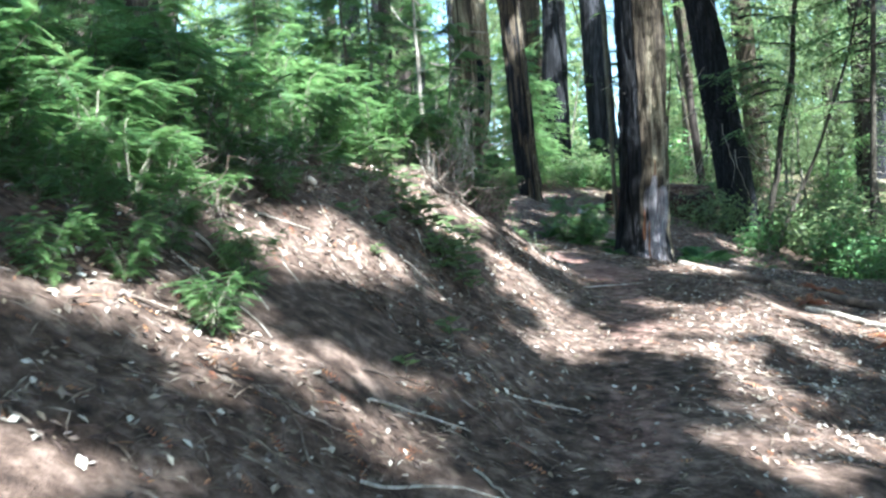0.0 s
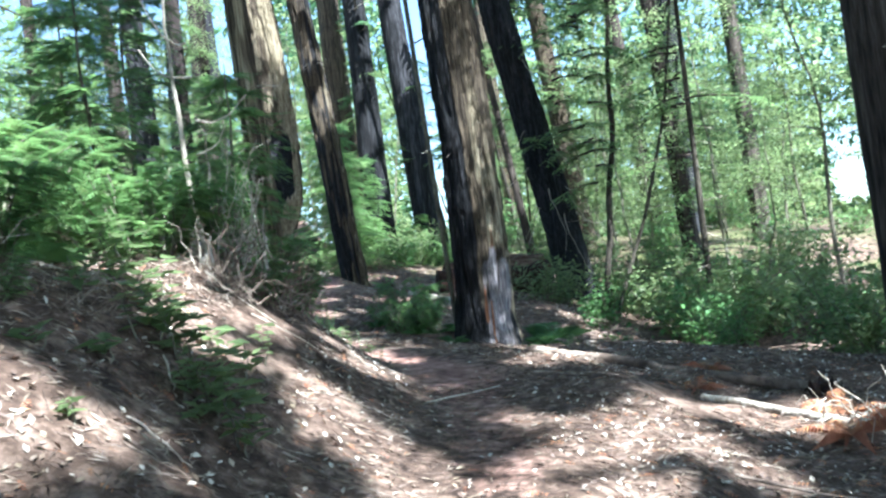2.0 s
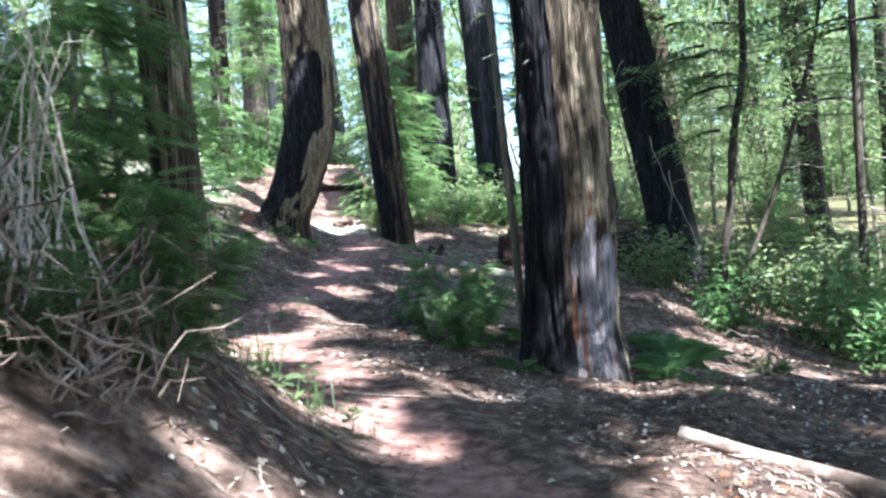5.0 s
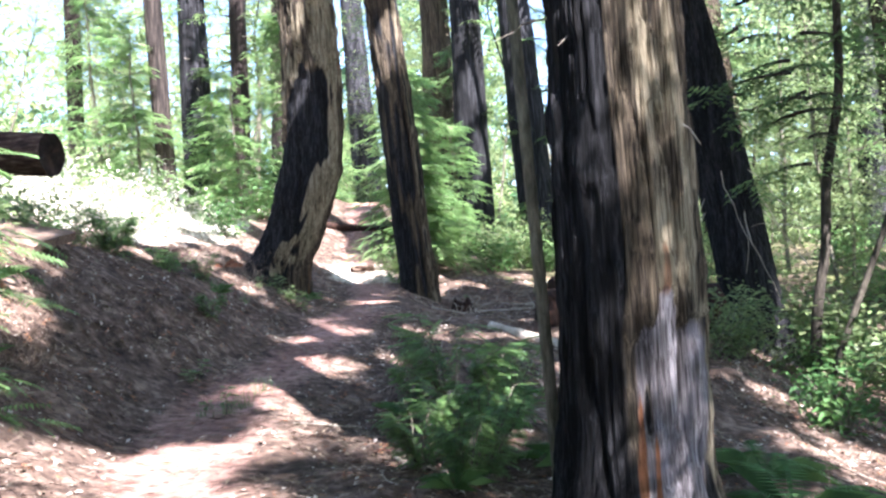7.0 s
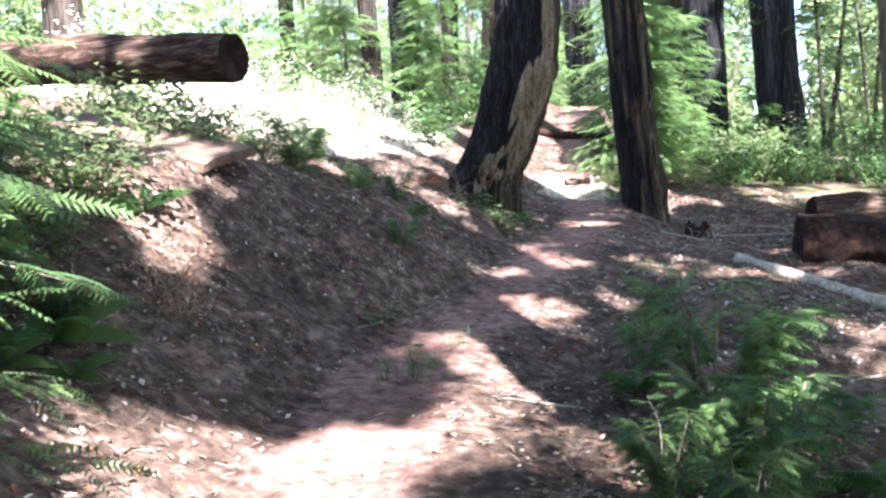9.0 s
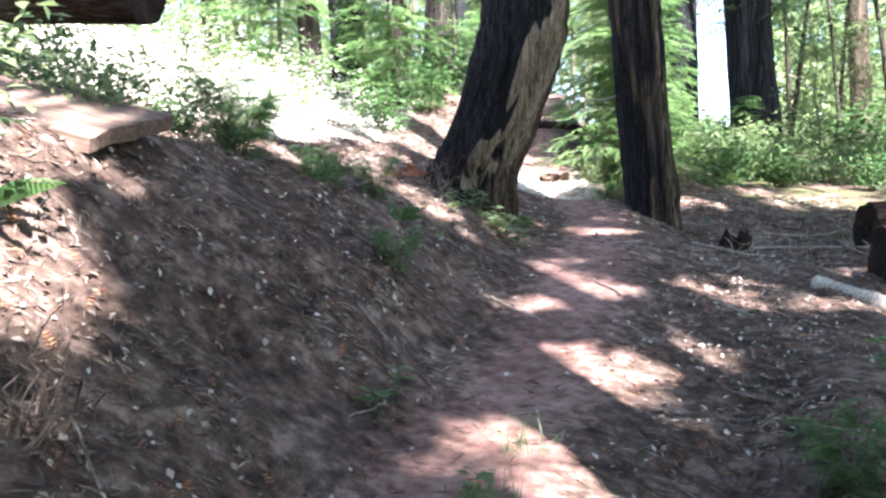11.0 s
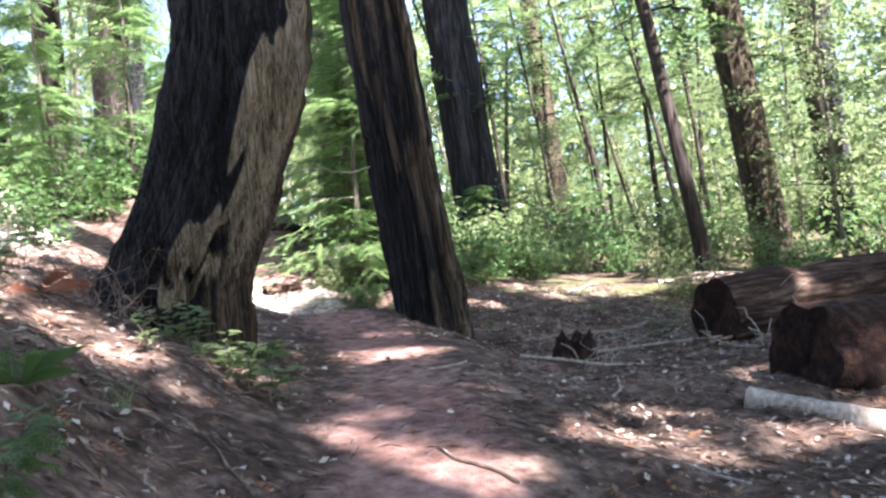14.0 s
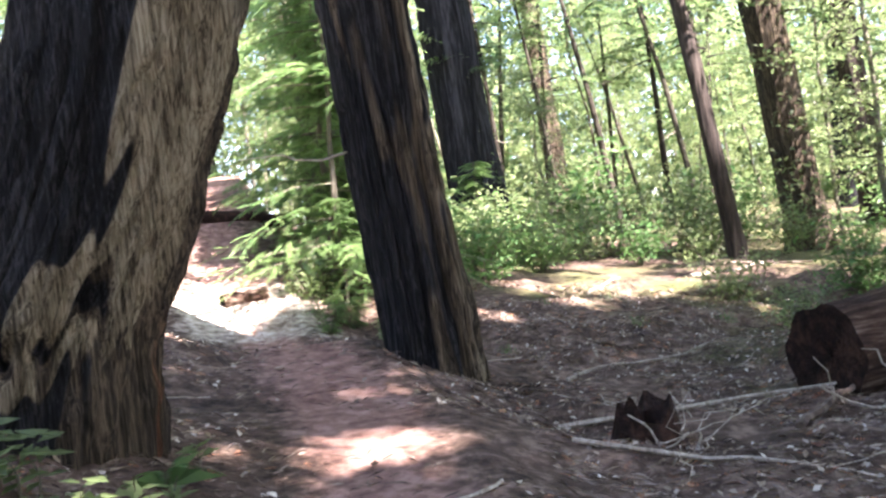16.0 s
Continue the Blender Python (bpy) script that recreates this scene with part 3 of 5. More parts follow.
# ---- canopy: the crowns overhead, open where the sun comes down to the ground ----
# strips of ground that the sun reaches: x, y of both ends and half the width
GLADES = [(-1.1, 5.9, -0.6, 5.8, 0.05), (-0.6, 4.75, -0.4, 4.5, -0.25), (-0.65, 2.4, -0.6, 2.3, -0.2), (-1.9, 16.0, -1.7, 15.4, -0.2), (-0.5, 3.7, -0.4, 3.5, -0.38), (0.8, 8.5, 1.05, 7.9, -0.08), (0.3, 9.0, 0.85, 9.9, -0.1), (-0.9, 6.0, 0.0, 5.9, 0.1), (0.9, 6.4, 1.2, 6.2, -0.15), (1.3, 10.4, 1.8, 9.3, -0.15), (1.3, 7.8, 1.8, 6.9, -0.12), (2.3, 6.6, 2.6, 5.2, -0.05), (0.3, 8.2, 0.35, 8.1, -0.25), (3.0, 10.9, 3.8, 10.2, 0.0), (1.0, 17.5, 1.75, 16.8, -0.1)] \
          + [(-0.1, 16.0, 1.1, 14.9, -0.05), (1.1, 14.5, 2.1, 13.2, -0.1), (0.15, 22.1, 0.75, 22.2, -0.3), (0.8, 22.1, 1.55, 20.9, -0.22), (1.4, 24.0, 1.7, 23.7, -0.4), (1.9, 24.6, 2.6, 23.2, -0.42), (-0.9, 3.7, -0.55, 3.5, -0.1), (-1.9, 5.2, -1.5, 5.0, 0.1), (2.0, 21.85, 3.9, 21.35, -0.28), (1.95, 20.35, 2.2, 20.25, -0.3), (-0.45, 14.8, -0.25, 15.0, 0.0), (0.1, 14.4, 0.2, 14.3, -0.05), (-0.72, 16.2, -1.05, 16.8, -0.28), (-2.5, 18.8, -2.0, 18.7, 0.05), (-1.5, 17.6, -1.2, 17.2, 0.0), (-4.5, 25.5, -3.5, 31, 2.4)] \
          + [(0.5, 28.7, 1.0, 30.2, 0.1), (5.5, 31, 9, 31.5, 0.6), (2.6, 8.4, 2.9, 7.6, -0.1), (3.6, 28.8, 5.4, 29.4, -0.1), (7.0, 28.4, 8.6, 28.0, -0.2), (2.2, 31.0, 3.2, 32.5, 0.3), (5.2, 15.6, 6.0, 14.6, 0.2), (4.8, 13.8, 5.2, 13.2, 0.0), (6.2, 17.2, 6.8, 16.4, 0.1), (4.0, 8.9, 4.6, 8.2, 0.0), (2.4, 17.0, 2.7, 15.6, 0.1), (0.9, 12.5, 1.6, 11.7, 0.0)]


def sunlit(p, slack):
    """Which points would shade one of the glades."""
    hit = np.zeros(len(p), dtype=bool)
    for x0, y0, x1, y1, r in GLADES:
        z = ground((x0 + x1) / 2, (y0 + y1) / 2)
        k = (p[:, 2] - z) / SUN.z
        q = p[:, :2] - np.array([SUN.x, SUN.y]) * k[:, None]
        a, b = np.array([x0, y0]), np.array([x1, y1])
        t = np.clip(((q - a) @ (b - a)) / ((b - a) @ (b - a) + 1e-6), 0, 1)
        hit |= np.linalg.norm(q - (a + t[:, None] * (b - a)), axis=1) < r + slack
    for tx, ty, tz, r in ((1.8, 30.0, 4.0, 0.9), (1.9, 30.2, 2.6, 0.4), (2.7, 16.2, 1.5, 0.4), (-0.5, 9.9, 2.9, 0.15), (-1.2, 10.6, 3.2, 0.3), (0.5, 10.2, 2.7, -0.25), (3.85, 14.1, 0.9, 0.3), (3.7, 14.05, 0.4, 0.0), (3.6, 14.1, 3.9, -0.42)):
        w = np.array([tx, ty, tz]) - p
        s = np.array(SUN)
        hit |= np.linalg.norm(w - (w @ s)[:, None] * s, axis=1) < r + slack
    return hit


crng = np.random.default_rng(5)
N = 36000
cp = np.stack([crng.uniform(-16, 24, N), crng.uniform(-30, 40, N), crng.uniform(13, 22, N)], -1)
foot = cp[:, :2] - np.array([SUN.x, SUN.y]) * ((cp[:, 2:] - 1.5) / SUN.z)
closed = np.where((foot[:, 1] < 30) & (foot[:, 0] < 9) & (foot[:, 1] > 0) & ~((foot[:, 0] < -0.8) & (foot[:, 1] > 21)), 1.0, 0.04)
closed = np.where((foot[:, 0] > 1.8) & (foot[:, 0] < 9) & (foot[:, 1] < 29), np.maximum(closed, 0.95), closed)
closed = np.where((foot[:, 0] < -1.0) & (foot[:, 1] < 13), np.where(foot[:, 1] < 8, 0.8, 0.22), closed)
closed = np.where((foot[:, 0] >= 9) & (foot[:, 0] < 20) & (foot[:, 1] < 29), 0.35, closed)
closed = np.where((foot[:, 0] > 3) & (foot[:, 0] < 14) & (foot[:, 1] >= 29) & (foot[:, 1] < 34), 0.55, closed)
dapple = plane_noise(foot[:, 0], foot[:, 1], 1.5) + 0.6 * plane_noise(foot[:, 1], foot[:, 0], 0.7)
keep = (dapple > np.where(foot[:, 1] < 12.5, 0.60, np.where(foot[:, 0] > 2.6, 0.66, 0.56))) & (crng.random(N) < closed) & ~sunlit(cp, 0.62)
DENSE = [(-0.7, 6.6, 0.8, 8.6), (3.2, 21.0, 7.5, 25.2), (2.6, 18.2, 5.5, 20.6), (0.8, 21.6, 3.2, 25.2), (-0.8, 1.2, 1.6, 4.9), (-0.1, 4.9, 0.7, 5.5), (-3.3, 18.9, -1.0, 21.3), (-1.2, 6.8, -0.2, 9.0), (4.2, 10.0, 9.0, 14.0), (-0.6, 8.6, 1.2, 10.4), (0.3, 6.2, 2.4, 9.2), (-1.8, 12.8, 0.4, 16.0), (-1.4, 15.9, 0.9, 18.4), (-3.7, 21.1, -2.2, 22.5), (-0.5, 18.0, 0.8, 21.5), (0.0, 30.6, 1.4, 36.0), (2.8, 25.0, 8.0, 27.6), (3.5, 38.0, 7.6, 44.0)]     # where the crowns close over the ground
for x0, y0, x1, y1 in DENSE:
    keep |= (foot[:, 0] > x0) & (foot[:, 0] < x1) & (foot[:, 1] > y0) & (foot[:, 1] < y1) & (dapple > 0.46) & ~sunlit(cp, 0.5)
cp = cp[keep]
txy = np.array([(a, b) for a, b, _ in TREES])
near = np.argmin(((cp[:, None, :2] - txy[None]) ** 2).sum(-1), axis=1)
for k, (x, y, t) in enumerate(TREES):
    pts = cp[near == k]
    if len(pts) < 4:
        continue
    base = np.array(t.location)
    m = len(pts)
    out = np.arctan2(pts[:, 1] - y, pts[:, 0] - x)
    v, f = scatter(BOUGH, pts - base, out + crng.normal(0, 0.9, m), crng.normal(-0.15, 0.3, m), crng.normal(0, 0.35, m), crng.uniform(0.9, 1.6, m))
    crown = mesh_object("crown", v, f, M_NEEDLE, t, "feathery dark green crown of sprays")
    for p in pts[:: max(1, m // 5)]:
        v, f = tube(bend(crng, (0, 0, p[2] - base[2] - 0.8), p - base, 6, 0.12), np.linspace(0.05, 0.012, 6), 5)
        mesh_object("branch", v, f, M_BARK_FAR, crown)

# ---- low boughs that hang into view from the standing trees ----


def low_boughs(tree, seed, count, z0, z1, reach):
    """Flat drooping boughs of sprays on a trunk, each bough's wood a part of the foliage."""
    rng = np.random.default_rng(seed)
    sets, woods = [], []
    for k in range(count):
        z, a, l = rng.uniform(z0, z1), rng.uniform(0, 6.283), reach * rng.uniform(0.45, 1)
        w = np.linspace(0.2, 1, 12)
        q = np.stack([np.cos(a) * l * w, np.sin(a) * l * w, z + 0.1 * l * w - 0.32 * l * w * w], -1)
        side = np.append(np.tile([1, -1], 6)[:11], 0) * rng.uniform(0.5, 1.1, 12)
        sets.append(scatter(SPRAY_SMALL, q, a + side, rng.normal(-0.22, 0.15, 12), rng.normal(0, 0.25, 12), rng.uniform(0.55, 1.0, 12) * (0.45 + 0.22 * reach)))
        woods.append(tube(np.concatenate([[(0, 0, z)], q[::3]]), np.linspace(0.035, 0.006, 5), 5))
    v, f = join(sets)
    foliage = mesh_object("bough_foliage", v, f, M_BOUGH, tree, "flat drooping green sprays")
    tagged(foliage, kind="stuff")
    for v, f in woods:
        mesh_object("bough", v, f, M_BARK_FAR, foliage)


for k, (x, y, t) in enumerate(TREES):
    if (y > 29 or (x < -3.8 and y > 10) or (x > 7 and y > 9)) and abs(x - (5.7 + (y - 38) * 0.19)) > 0.9:
        big = t.name.startswith("redwood_tree") and len(t.children[0].data.vertices) > 3000
        low_boughs(t, 700 + k, 26 if big else 12, 4.2 if y > 29 else 3.2, 13.5 if big else 9, 2.6 if big else 1.5)

# ---- plants ----


def turn(p, yaw):
    return pose(p[0], p[1], p[2], 0, 0, yaw)


def sprout(seed, height, count, spread):
    """A clump of arching redwood shoots with feathery sprays."""
    rng = np.random.default_rng(seed)
    t = thing("redwood_sprout", 0, -200, 0, "feathery green redwood sprout on the forest floor", "sapling", "redwood sprouts")
    sets = []
    for k in range(count):
        a = rng.uniform(0, 2 * np.pi)
        h = height * rng.uniform(0.55, 1)
        e = np.array([np.cos(a) * spread * rng.uniform(0.3, 1), np.sin(a) * spread * rng.uniform(0.3, 1), h])
        p = bend(rng, (0, 0, -0.1), e, 9, 0.03)
        p[:, 2] = -0.1 + (h + 0.1) * np.sin(np.linspace(0, 1.35, 9)) / np.sin(1.35)
        v, f = tube(p, np.linspace(0.012, 0.003, 9), 5)
        mesh_object("shoot", v, f, M_SAPLING, t)
        n = 30
        u = rng.uniform(0.15, 1.0, n)
        q = np.stack([np.interp(u, np.linspace(0, 1, 9), p[:, c]) for c in range(3)], -1)
        side = np.where(np.arange(n) % 2, 1, -1) * rng.uniform(0.6, 1.3, n)
        sets.append(scatter(SPRAY, q, a + side, rng.normal(-0.05, 0.25, n), rng.normal(0, 0.3, n), rng.uniform(0.15, 0.32, n) * (0.6 + 0.4 * height)))
    v, f = join(sets)
    tagged(mesh_object("foliage", v, f, M_SPROUT, t), kind="stuff")
    return t


def young_redwood(seed, height, boughs):
    """A young conifer with drooping flat boughs."""
    rng = np.random.default_rng(seed)
    t = thing("young_redwood", 0, -200, 0, "young redwood with soft drooping green boughs", "tree", "young redwoods")
    stem = bend(rng, (0, 0, -0.2), (rng.normal(0, 0.15), rng.normal(0, 0.15), height), 10, 0.04)
    v, f = tube(stem, np.linspace(0.05, 0.01, 10), 7)
    mesh_object("stem", v, f, M_SAPLING, t)
    sets = []
    for k in range(boughs):
        u = rng.uniform(0.1, 1)
        s = np.array([np.interp(u, np.linspace(0, 1, 10), stem[:, c]) for c in range(3)])
        a = rng.uniform(0, 2 * np.pi)
        l = (1.15 - 0.8 * u) * height * 0.36 * rng.uniform(0.6, 1.1)
        w = np.linspace(0.15, 1, 13)
        q = s + np.stack([np.cos(a) * l * w, np.sin(a) * l * w, 0.12 * l * w - 0.3 * l * w * w], -1)
        side = np.append(np.tile([1, -1], 6), 0) * rng.uniform(0.6, 1.1, 13)
        sets.append(scatter(SPRAY, q, a + side, rng.normal(-0.2, 0.2, 13), rng.normal(0, 0.3, 13), rng.uniform(0.2, 0.38, 13) * min(1.0, 0.5 + l)))
        if k % 3 == 0:
            v, f = tube(np.stack([s, q[6], q[12]]), [0.012, 0.008, 0.003], 4)
            mesh_object("bough", v, f, M_SAPLING, t)
    v, f = join(sets)
    tagged(mesh_object("foliage", v, f, M_SPROUT, t), kind="stuff")
    return t


def understory(seed, height, clumps, leaves, spread, low=0.15, r=0.05, mat=None, lean=0.6, name="understory_tree", size=0.1):
    """A slim broad-leaved tree in layered sprays of small leaves."""
    rng = np.random.default_rng(seed)
    t = thing(name, 0, -200, 0, "slim broad-leaved tree with bright green layered leaves", "tree", "understory trees")
    stem = bend(rng, (0, 0, -0.3), (rng.normal(0, lean), rng.normal(0, lean), height), 12, 0.10)
    v, f = tube(stem, np.linspace(r, r * 0.25, 12), 8)
    mesh_object("trunk", v, f, M_SAPLING, t)
    pos, c = [], []
    for k in range(clumps):
        u = rng.uniform(low, 1) ** 0.9
        s = np.array([np.interp(u, np.linspace(0, 1, 12), stem[:, q]) for q in range(3)])
        a, l = rng.uniform(0, 2 * np.pi), spread * rng.uniform(0.15, 1) * (1.1 - 0.5 * u)
        e = s + np.array([np.cos(a) * l, np.sin(a) * l, rng.uniform(-0.1, 0.35) * l])
        if k % 4 == 0:
            v, f = tube(bend(rng, s, e, 5, 0.06), np.linspace(r * 0.35, 0.006, 5), 5)
            mesh_object("limb", v, f, M_SAPLING, t)
        pos.append(e + rng.normal(0, 1, (leaves, 3)) * np.array([0.40, 0.40, 0.06]) * (0.6 + 0.25 * spread))
    pos = np.concatenate(pos)
    n = len(pos)
    v, f = scatter(LEAF, pos, rng.uniform(0, 6.28, n), rng.normal(-0.25, 0.3, n), rng.normal(0, 0.4, n), rng.uniform(0.7, 1.4, n) * size)
    tagged(mesh_object("leaves", v, f, mat or M_LEAF, t), kind="stuff")
    return t


def shrub(seed, height, leaves, label="leafy green shrub of the undergrowth", size=0.09, mat=None):
    rng = np.random.default_rng(seed)
    t = thing("shrub", 0, -200, 0, label, "shrub", "shrubs of the undergrowth")
    tips = []
    for k in range(9):
        a, l = rng.uniform(0, 6.28), height * rng.uniform(0.25, 0.8)
        e = np.array([np.cos(a) * l, np.sin(a) * l, height * rng.uniform(0.4, 1)])
        p = bend(rng, (0, 0, -0.1), e, 7, 0.05)
        v, f = tube(p, np.linspace(0.014, 0.004, 7), 5)
        mesh_object("stem", v, f, M_SAPLING, t)
        tips.append(p[2:])
    tips = np.concatenate(tips)
    pos = tips[rng.integers(0, len(tips), leaves)] + rng.normal(0, 1, (leaves, 3)) * np.array([0.2, 0.2, 0.12]) * height
    pos[:, 2] = np.abs(pos[:, 2])
    v, f = scatter(LEAF, pos, rng.uniform(0, 6.28, leaves), rng.normal(-0.1, 0.4, leaves), rng.normal(0, 0.4, leaves), rng.uniform(0.6, 1.4, leaves) * size)
    tagged(mesh_object("leaves", v, f, mat or M_LEAF, t), kind="stuff")
    return t


def frond_shape(n=22):
    """A fern frond one unit long that arches over, with narrow leaflets."""
    v, f = [], []
    for k in range(n):
        s = (k + 0.5) / n
        x, z = s * (1 - 0.12 * s), 0.55 * s - 0.75 * s * s
        w = 0.17 * np.sin(np.pi * min(1, s * 0.86 + 0.13)) + 0.015
        for side in (-1, 1):
            o = len(v)
            v += [(x, 0, z), (x + 0.026, 0, z), (x + 0.05, side * w, z - 0.04)]
            f.append((o, o + 1, o + 2))
    o = len(v)
    v += [(0, -0.006, 0), (0, 0.006, 0), (0.5, 0, 0.09), (0.88, 0, -0.2)]
    f += [(o, o + 1, o + 2), (o + 1, o + 2, o + 3)]
    return np.array(v, dtype=float), np.array(f)


FROND = frond_shape()


def fern(seed, size, count, label="green sword fern with arching fronds", mat=None):
    rng = np.random.default_rng(seed)
    t = thing("fern", 0, -200, 0, label, "fern", "ferns")
    for k in range(count):
        v, f = scatter(FROND, np.zeros((1, 3)), np.array([k * 6.283 / count + rng.normal(0, 0.2)]), np.array([rng.uniform(0.1, 0.7)]), np.array([rng.normal(0, 0.2)]), np.array([size * rng.uniform(0.7, 1.1)]))
        mesh_object("frond", v, f, mat or M_FERN, t)
    return t


def seedling(seed, height, leaves, size=0.1):
    rng = np.random.default_rng(seed)
    t = thing("seedling", 0, -200, 0, "low broad-leaved seedling with pale green leaves", "plant", "seedlings on the forest floor")
    v, f = tube(bend(rng, (0, 0, -0.05), (0.04, 0.02, height), 6, 0.02), np.linspace(0.006, 0.002, 6), 5)
    stem = mesh_object("stem", v, f, M_SAPLING, t)
    for k in range(leaves):
        z = height * (0.25 + 0.75 * (k + 1) / leaves)
        v, f = scatter(CURL, np.array([(0.03 * z, 0.01, z)]), np.array([k * 2.4 + rng.normal(0, 0.3)]), np.array([rng.normal(0.05, 0.25)]), np.array([rng.normal(0, 0.2)]), np.array([size * rng.uniform(0.8, 1.4)]))
        mesh_object("leaf", v, f, M_LEAF, stem)
    return t


def place(proto, x, y, scale=1.0, yaw=None, sink=0.0):
    """A copy of a plant, rooted in the ground."""
    yaw = (x * 137.5 + y * 71.3) % 360 if yaw is None else yaw
    ob = copy_thing(proto, turn((x, y, ground(x, y) - sink), yaw))
    ob.scale = (scale, scale, scale)
    return ob


def plant_all(protos, spots):
    """Each prototype stands at one of the spots itself; the others are copies of it."""
    for k, (x, y, scale) in enumerate(spots):
        proto = protos[k % len(protos)]
        yaw = (x * 137.5 + y * 71.3) % 360
        if k < len(protos):
            proto.matrix_basis = turn((x, y, ground(x, y)), yaw)
            proto.scale = (scale,) * 3
        else:
            place(proto, x, y, scale, yaw)


# redwood sprouts along the bank, beside the trail and at the feet of the trees
plant_all([sprout(101, 0.8, 9, 0.5), sprout(102, 1.0, 11, 0.65), sprout(103, 0.55, 7, 0.45)],
          [(-2.5, 8.0, 1.2), (-1.85, 8.7, 1.2), (-1.95, 4.9, 1.0), (-1.75, 5.6, 1.0), (-1.6, 6.6, 1.1), (-1.0, 11.2, 1.2), (-0.3, 10.2, 0.8), (-1.6, 9.9, 1.2), (0.25, 10.6, 1.0), (0.7, 10.6, 0.9), (-2.4, 6.6, 1.2), (-3.2, 5.6, 1.3), (-1.3, 6.3, 1.0), (-2.0, 7.2, 1.2), (-1.4, 7.5, 1.1), (-2.9, 7.4, 1.3), (-2.5, 5.4, 1.2), (-1.75, 4.3, 0.7), (-3.4, 6.8, 1.3), (-0.9, 8.0, 0.8), (-0.4, 9.4, 0.8), (-1.9, 6.1, 1.1), (-1.2, 9.0, 1.1), (-0.2, 11.0, 0.9), (-3.0, 4.7, 1.2)] \
          + [(-1.3, 4.7, 0.6), (-1.5, 4.1, 0.6), (-1.0, 3.9, 0.4), (-1.9, 3.6, 0.8), (-1.2, 6.0, 0.5), (-0.8, 6.2, 0.35), (-1.65, 5.0, 0.8), (-2.2, 4.4, 0.9), (-0.15, 9.75, 0.9), (0.1, 10.35, 1.0), (0.62, 9.95, 0.55), (-0.5, 9.9, 1.1), (0.9, 10.8, 0.7), (0.35, 11.2, 1.2), (2.2, 29.0, 0.5), (1.9, 28.6, 0.4), (2.5, 28.4, 0.5), (-0.7, 10.6, 1.0), (-2.2, 3.9, 0.8), (-0.9, 9.3, 0.9), (-0.6, 12.2, 1.2), (2.6, 16.75, 1.0), (2.85, 16.2, 1.0), (2.75, 15.7, 0.9), (2.3, 15.5, 0.55), (3.0, 16.9, 0.8), (2.25, 17.9, 0.5), (2.6, 15.1, 0.5), (-1.8, 15.5, 1.2), (-1.15, 15.2, 0.7), (-1.5, 14.7, 0.9), (-0.95, 15.6, 0.6), (-2.1, 16.2, 0.9), (-1.3, 5.2, 0.5), (-1.5, 4.9, 0.8), (-1.45, 4.4, 0.5), (-1.25, 4.0, 0.4), (-1.75, 5.2, 0.9), (-1.45, 5.6, 0.7), (-2.2, 5.0, 1.0), (-1.9, 4.5, 0.9), (-1.2, 3.5, 0.4)] \
          + [(-0.95, 4.3, 0.35), (-0.75, 4.75, 0.3), (-1.1, 4.9, 0.4), (-0.6, 4.5, 0.4), (-1.05, 5.3, 0.6), (-0.6, 3.9, 0.4), (-0.9, 6.6, 0.5), (-0.6, 7.1, 0.5), (0.55, 9.9, 0.5), (0.9, 10.3, 0.45), (-3.3, 17.2, 1.2), (-0.1, 19.8, 0.4), (-1.4, 20.4, 0.7), (-1.0, 21.0, 0.55), (-1.8, 21.8, 0.7), (-0.5, 21.2, 0.4)])
# young redwoods
plant_all([young_redwood(111, 3.6, 80), young_redwood(112, 2.6, 62), young_redwood(113, 4.6, 95)],
          [(-1.0, 11.6, 0.75), (-2.6, 9.2, 0.6), (2.2, 30.3, 1.05), (2.35, 31.6, 1.25), (2.8, 30.6, 1.2), (2.5, 33.4, 1.2), (0.3, 11.3, 0.6), (2.3, 30.0, 0.5), (-0.8, 12.6, 0.8), (2.9, 32.9, 1.1), (-3.3, 7.2, 0.6), (-1.9, 10.6, 0.6), (0.0, 13.2, 0.7), (3.6, 31.5, 0.6), (-2.1, 15.4, 0.9),
           (-2.4, 33.6, 1.2), (-3.9, 36.0, 1.4), (-1.5, 36.8, 1.3), (-5.4, 34.4, 1.4), (-0.9, 40.0, 1.4), (-7.0, 36.0, 1.5), (-3.9, 9.6, 0.7), (-4.6, 6.2, 0.7), (3.9, 35, 0.9), (-2.9, 14.2, 0.9), (5.9, 36, 0.8), (-6.5, 9.5, 1.1), (-5.6, 14.4, 1.1), (-4.6, 16.8, 1.0)])
# slim broad-leaved trees, thick on the low side and beyond the clearing
trng = np.random.default_rng(9)
spots = [(11.2, 27.1, 1.0), (12.8, 24.3, 1.0), (11.4, 20.5, 0.8), (11.5, 17.5, 0.9)]
while len(spots) < 80:
    x, y = trng.uniform(-16, 40), trng.uniform(10, 68)
    dx, dy = x - 1.2, y - 3.8
    bearing = math.degrees(math.atan2(dx, dy))
    if x < 8.5 + max(0, 24 - y) * 0.0 and y < 34 or (abs(x - (5.7 + (y - 38) * 0.19)) < 1.6) or (x < -2 and y < 38) or 34.6 < bearing < 38 or math.hypot(x - 5, y - 20) < 9:
        continue
    spots.append((x, y, trng.uniform(0.7, 1.35)))
plant_all([understory(121, 7.5, 46, 110, 2.0), understory(122, 9.5, 52, 110, 2.3, 0.25), understory(123, 6.0, 44, 110, 1.9, 0.08), understory(124, 8.5, 30, 110, 1.7, 0.42, 0.06, lean=1.2), understory(125, 10, 48, 110, 2.5, 0.3, 0.08)], spots)
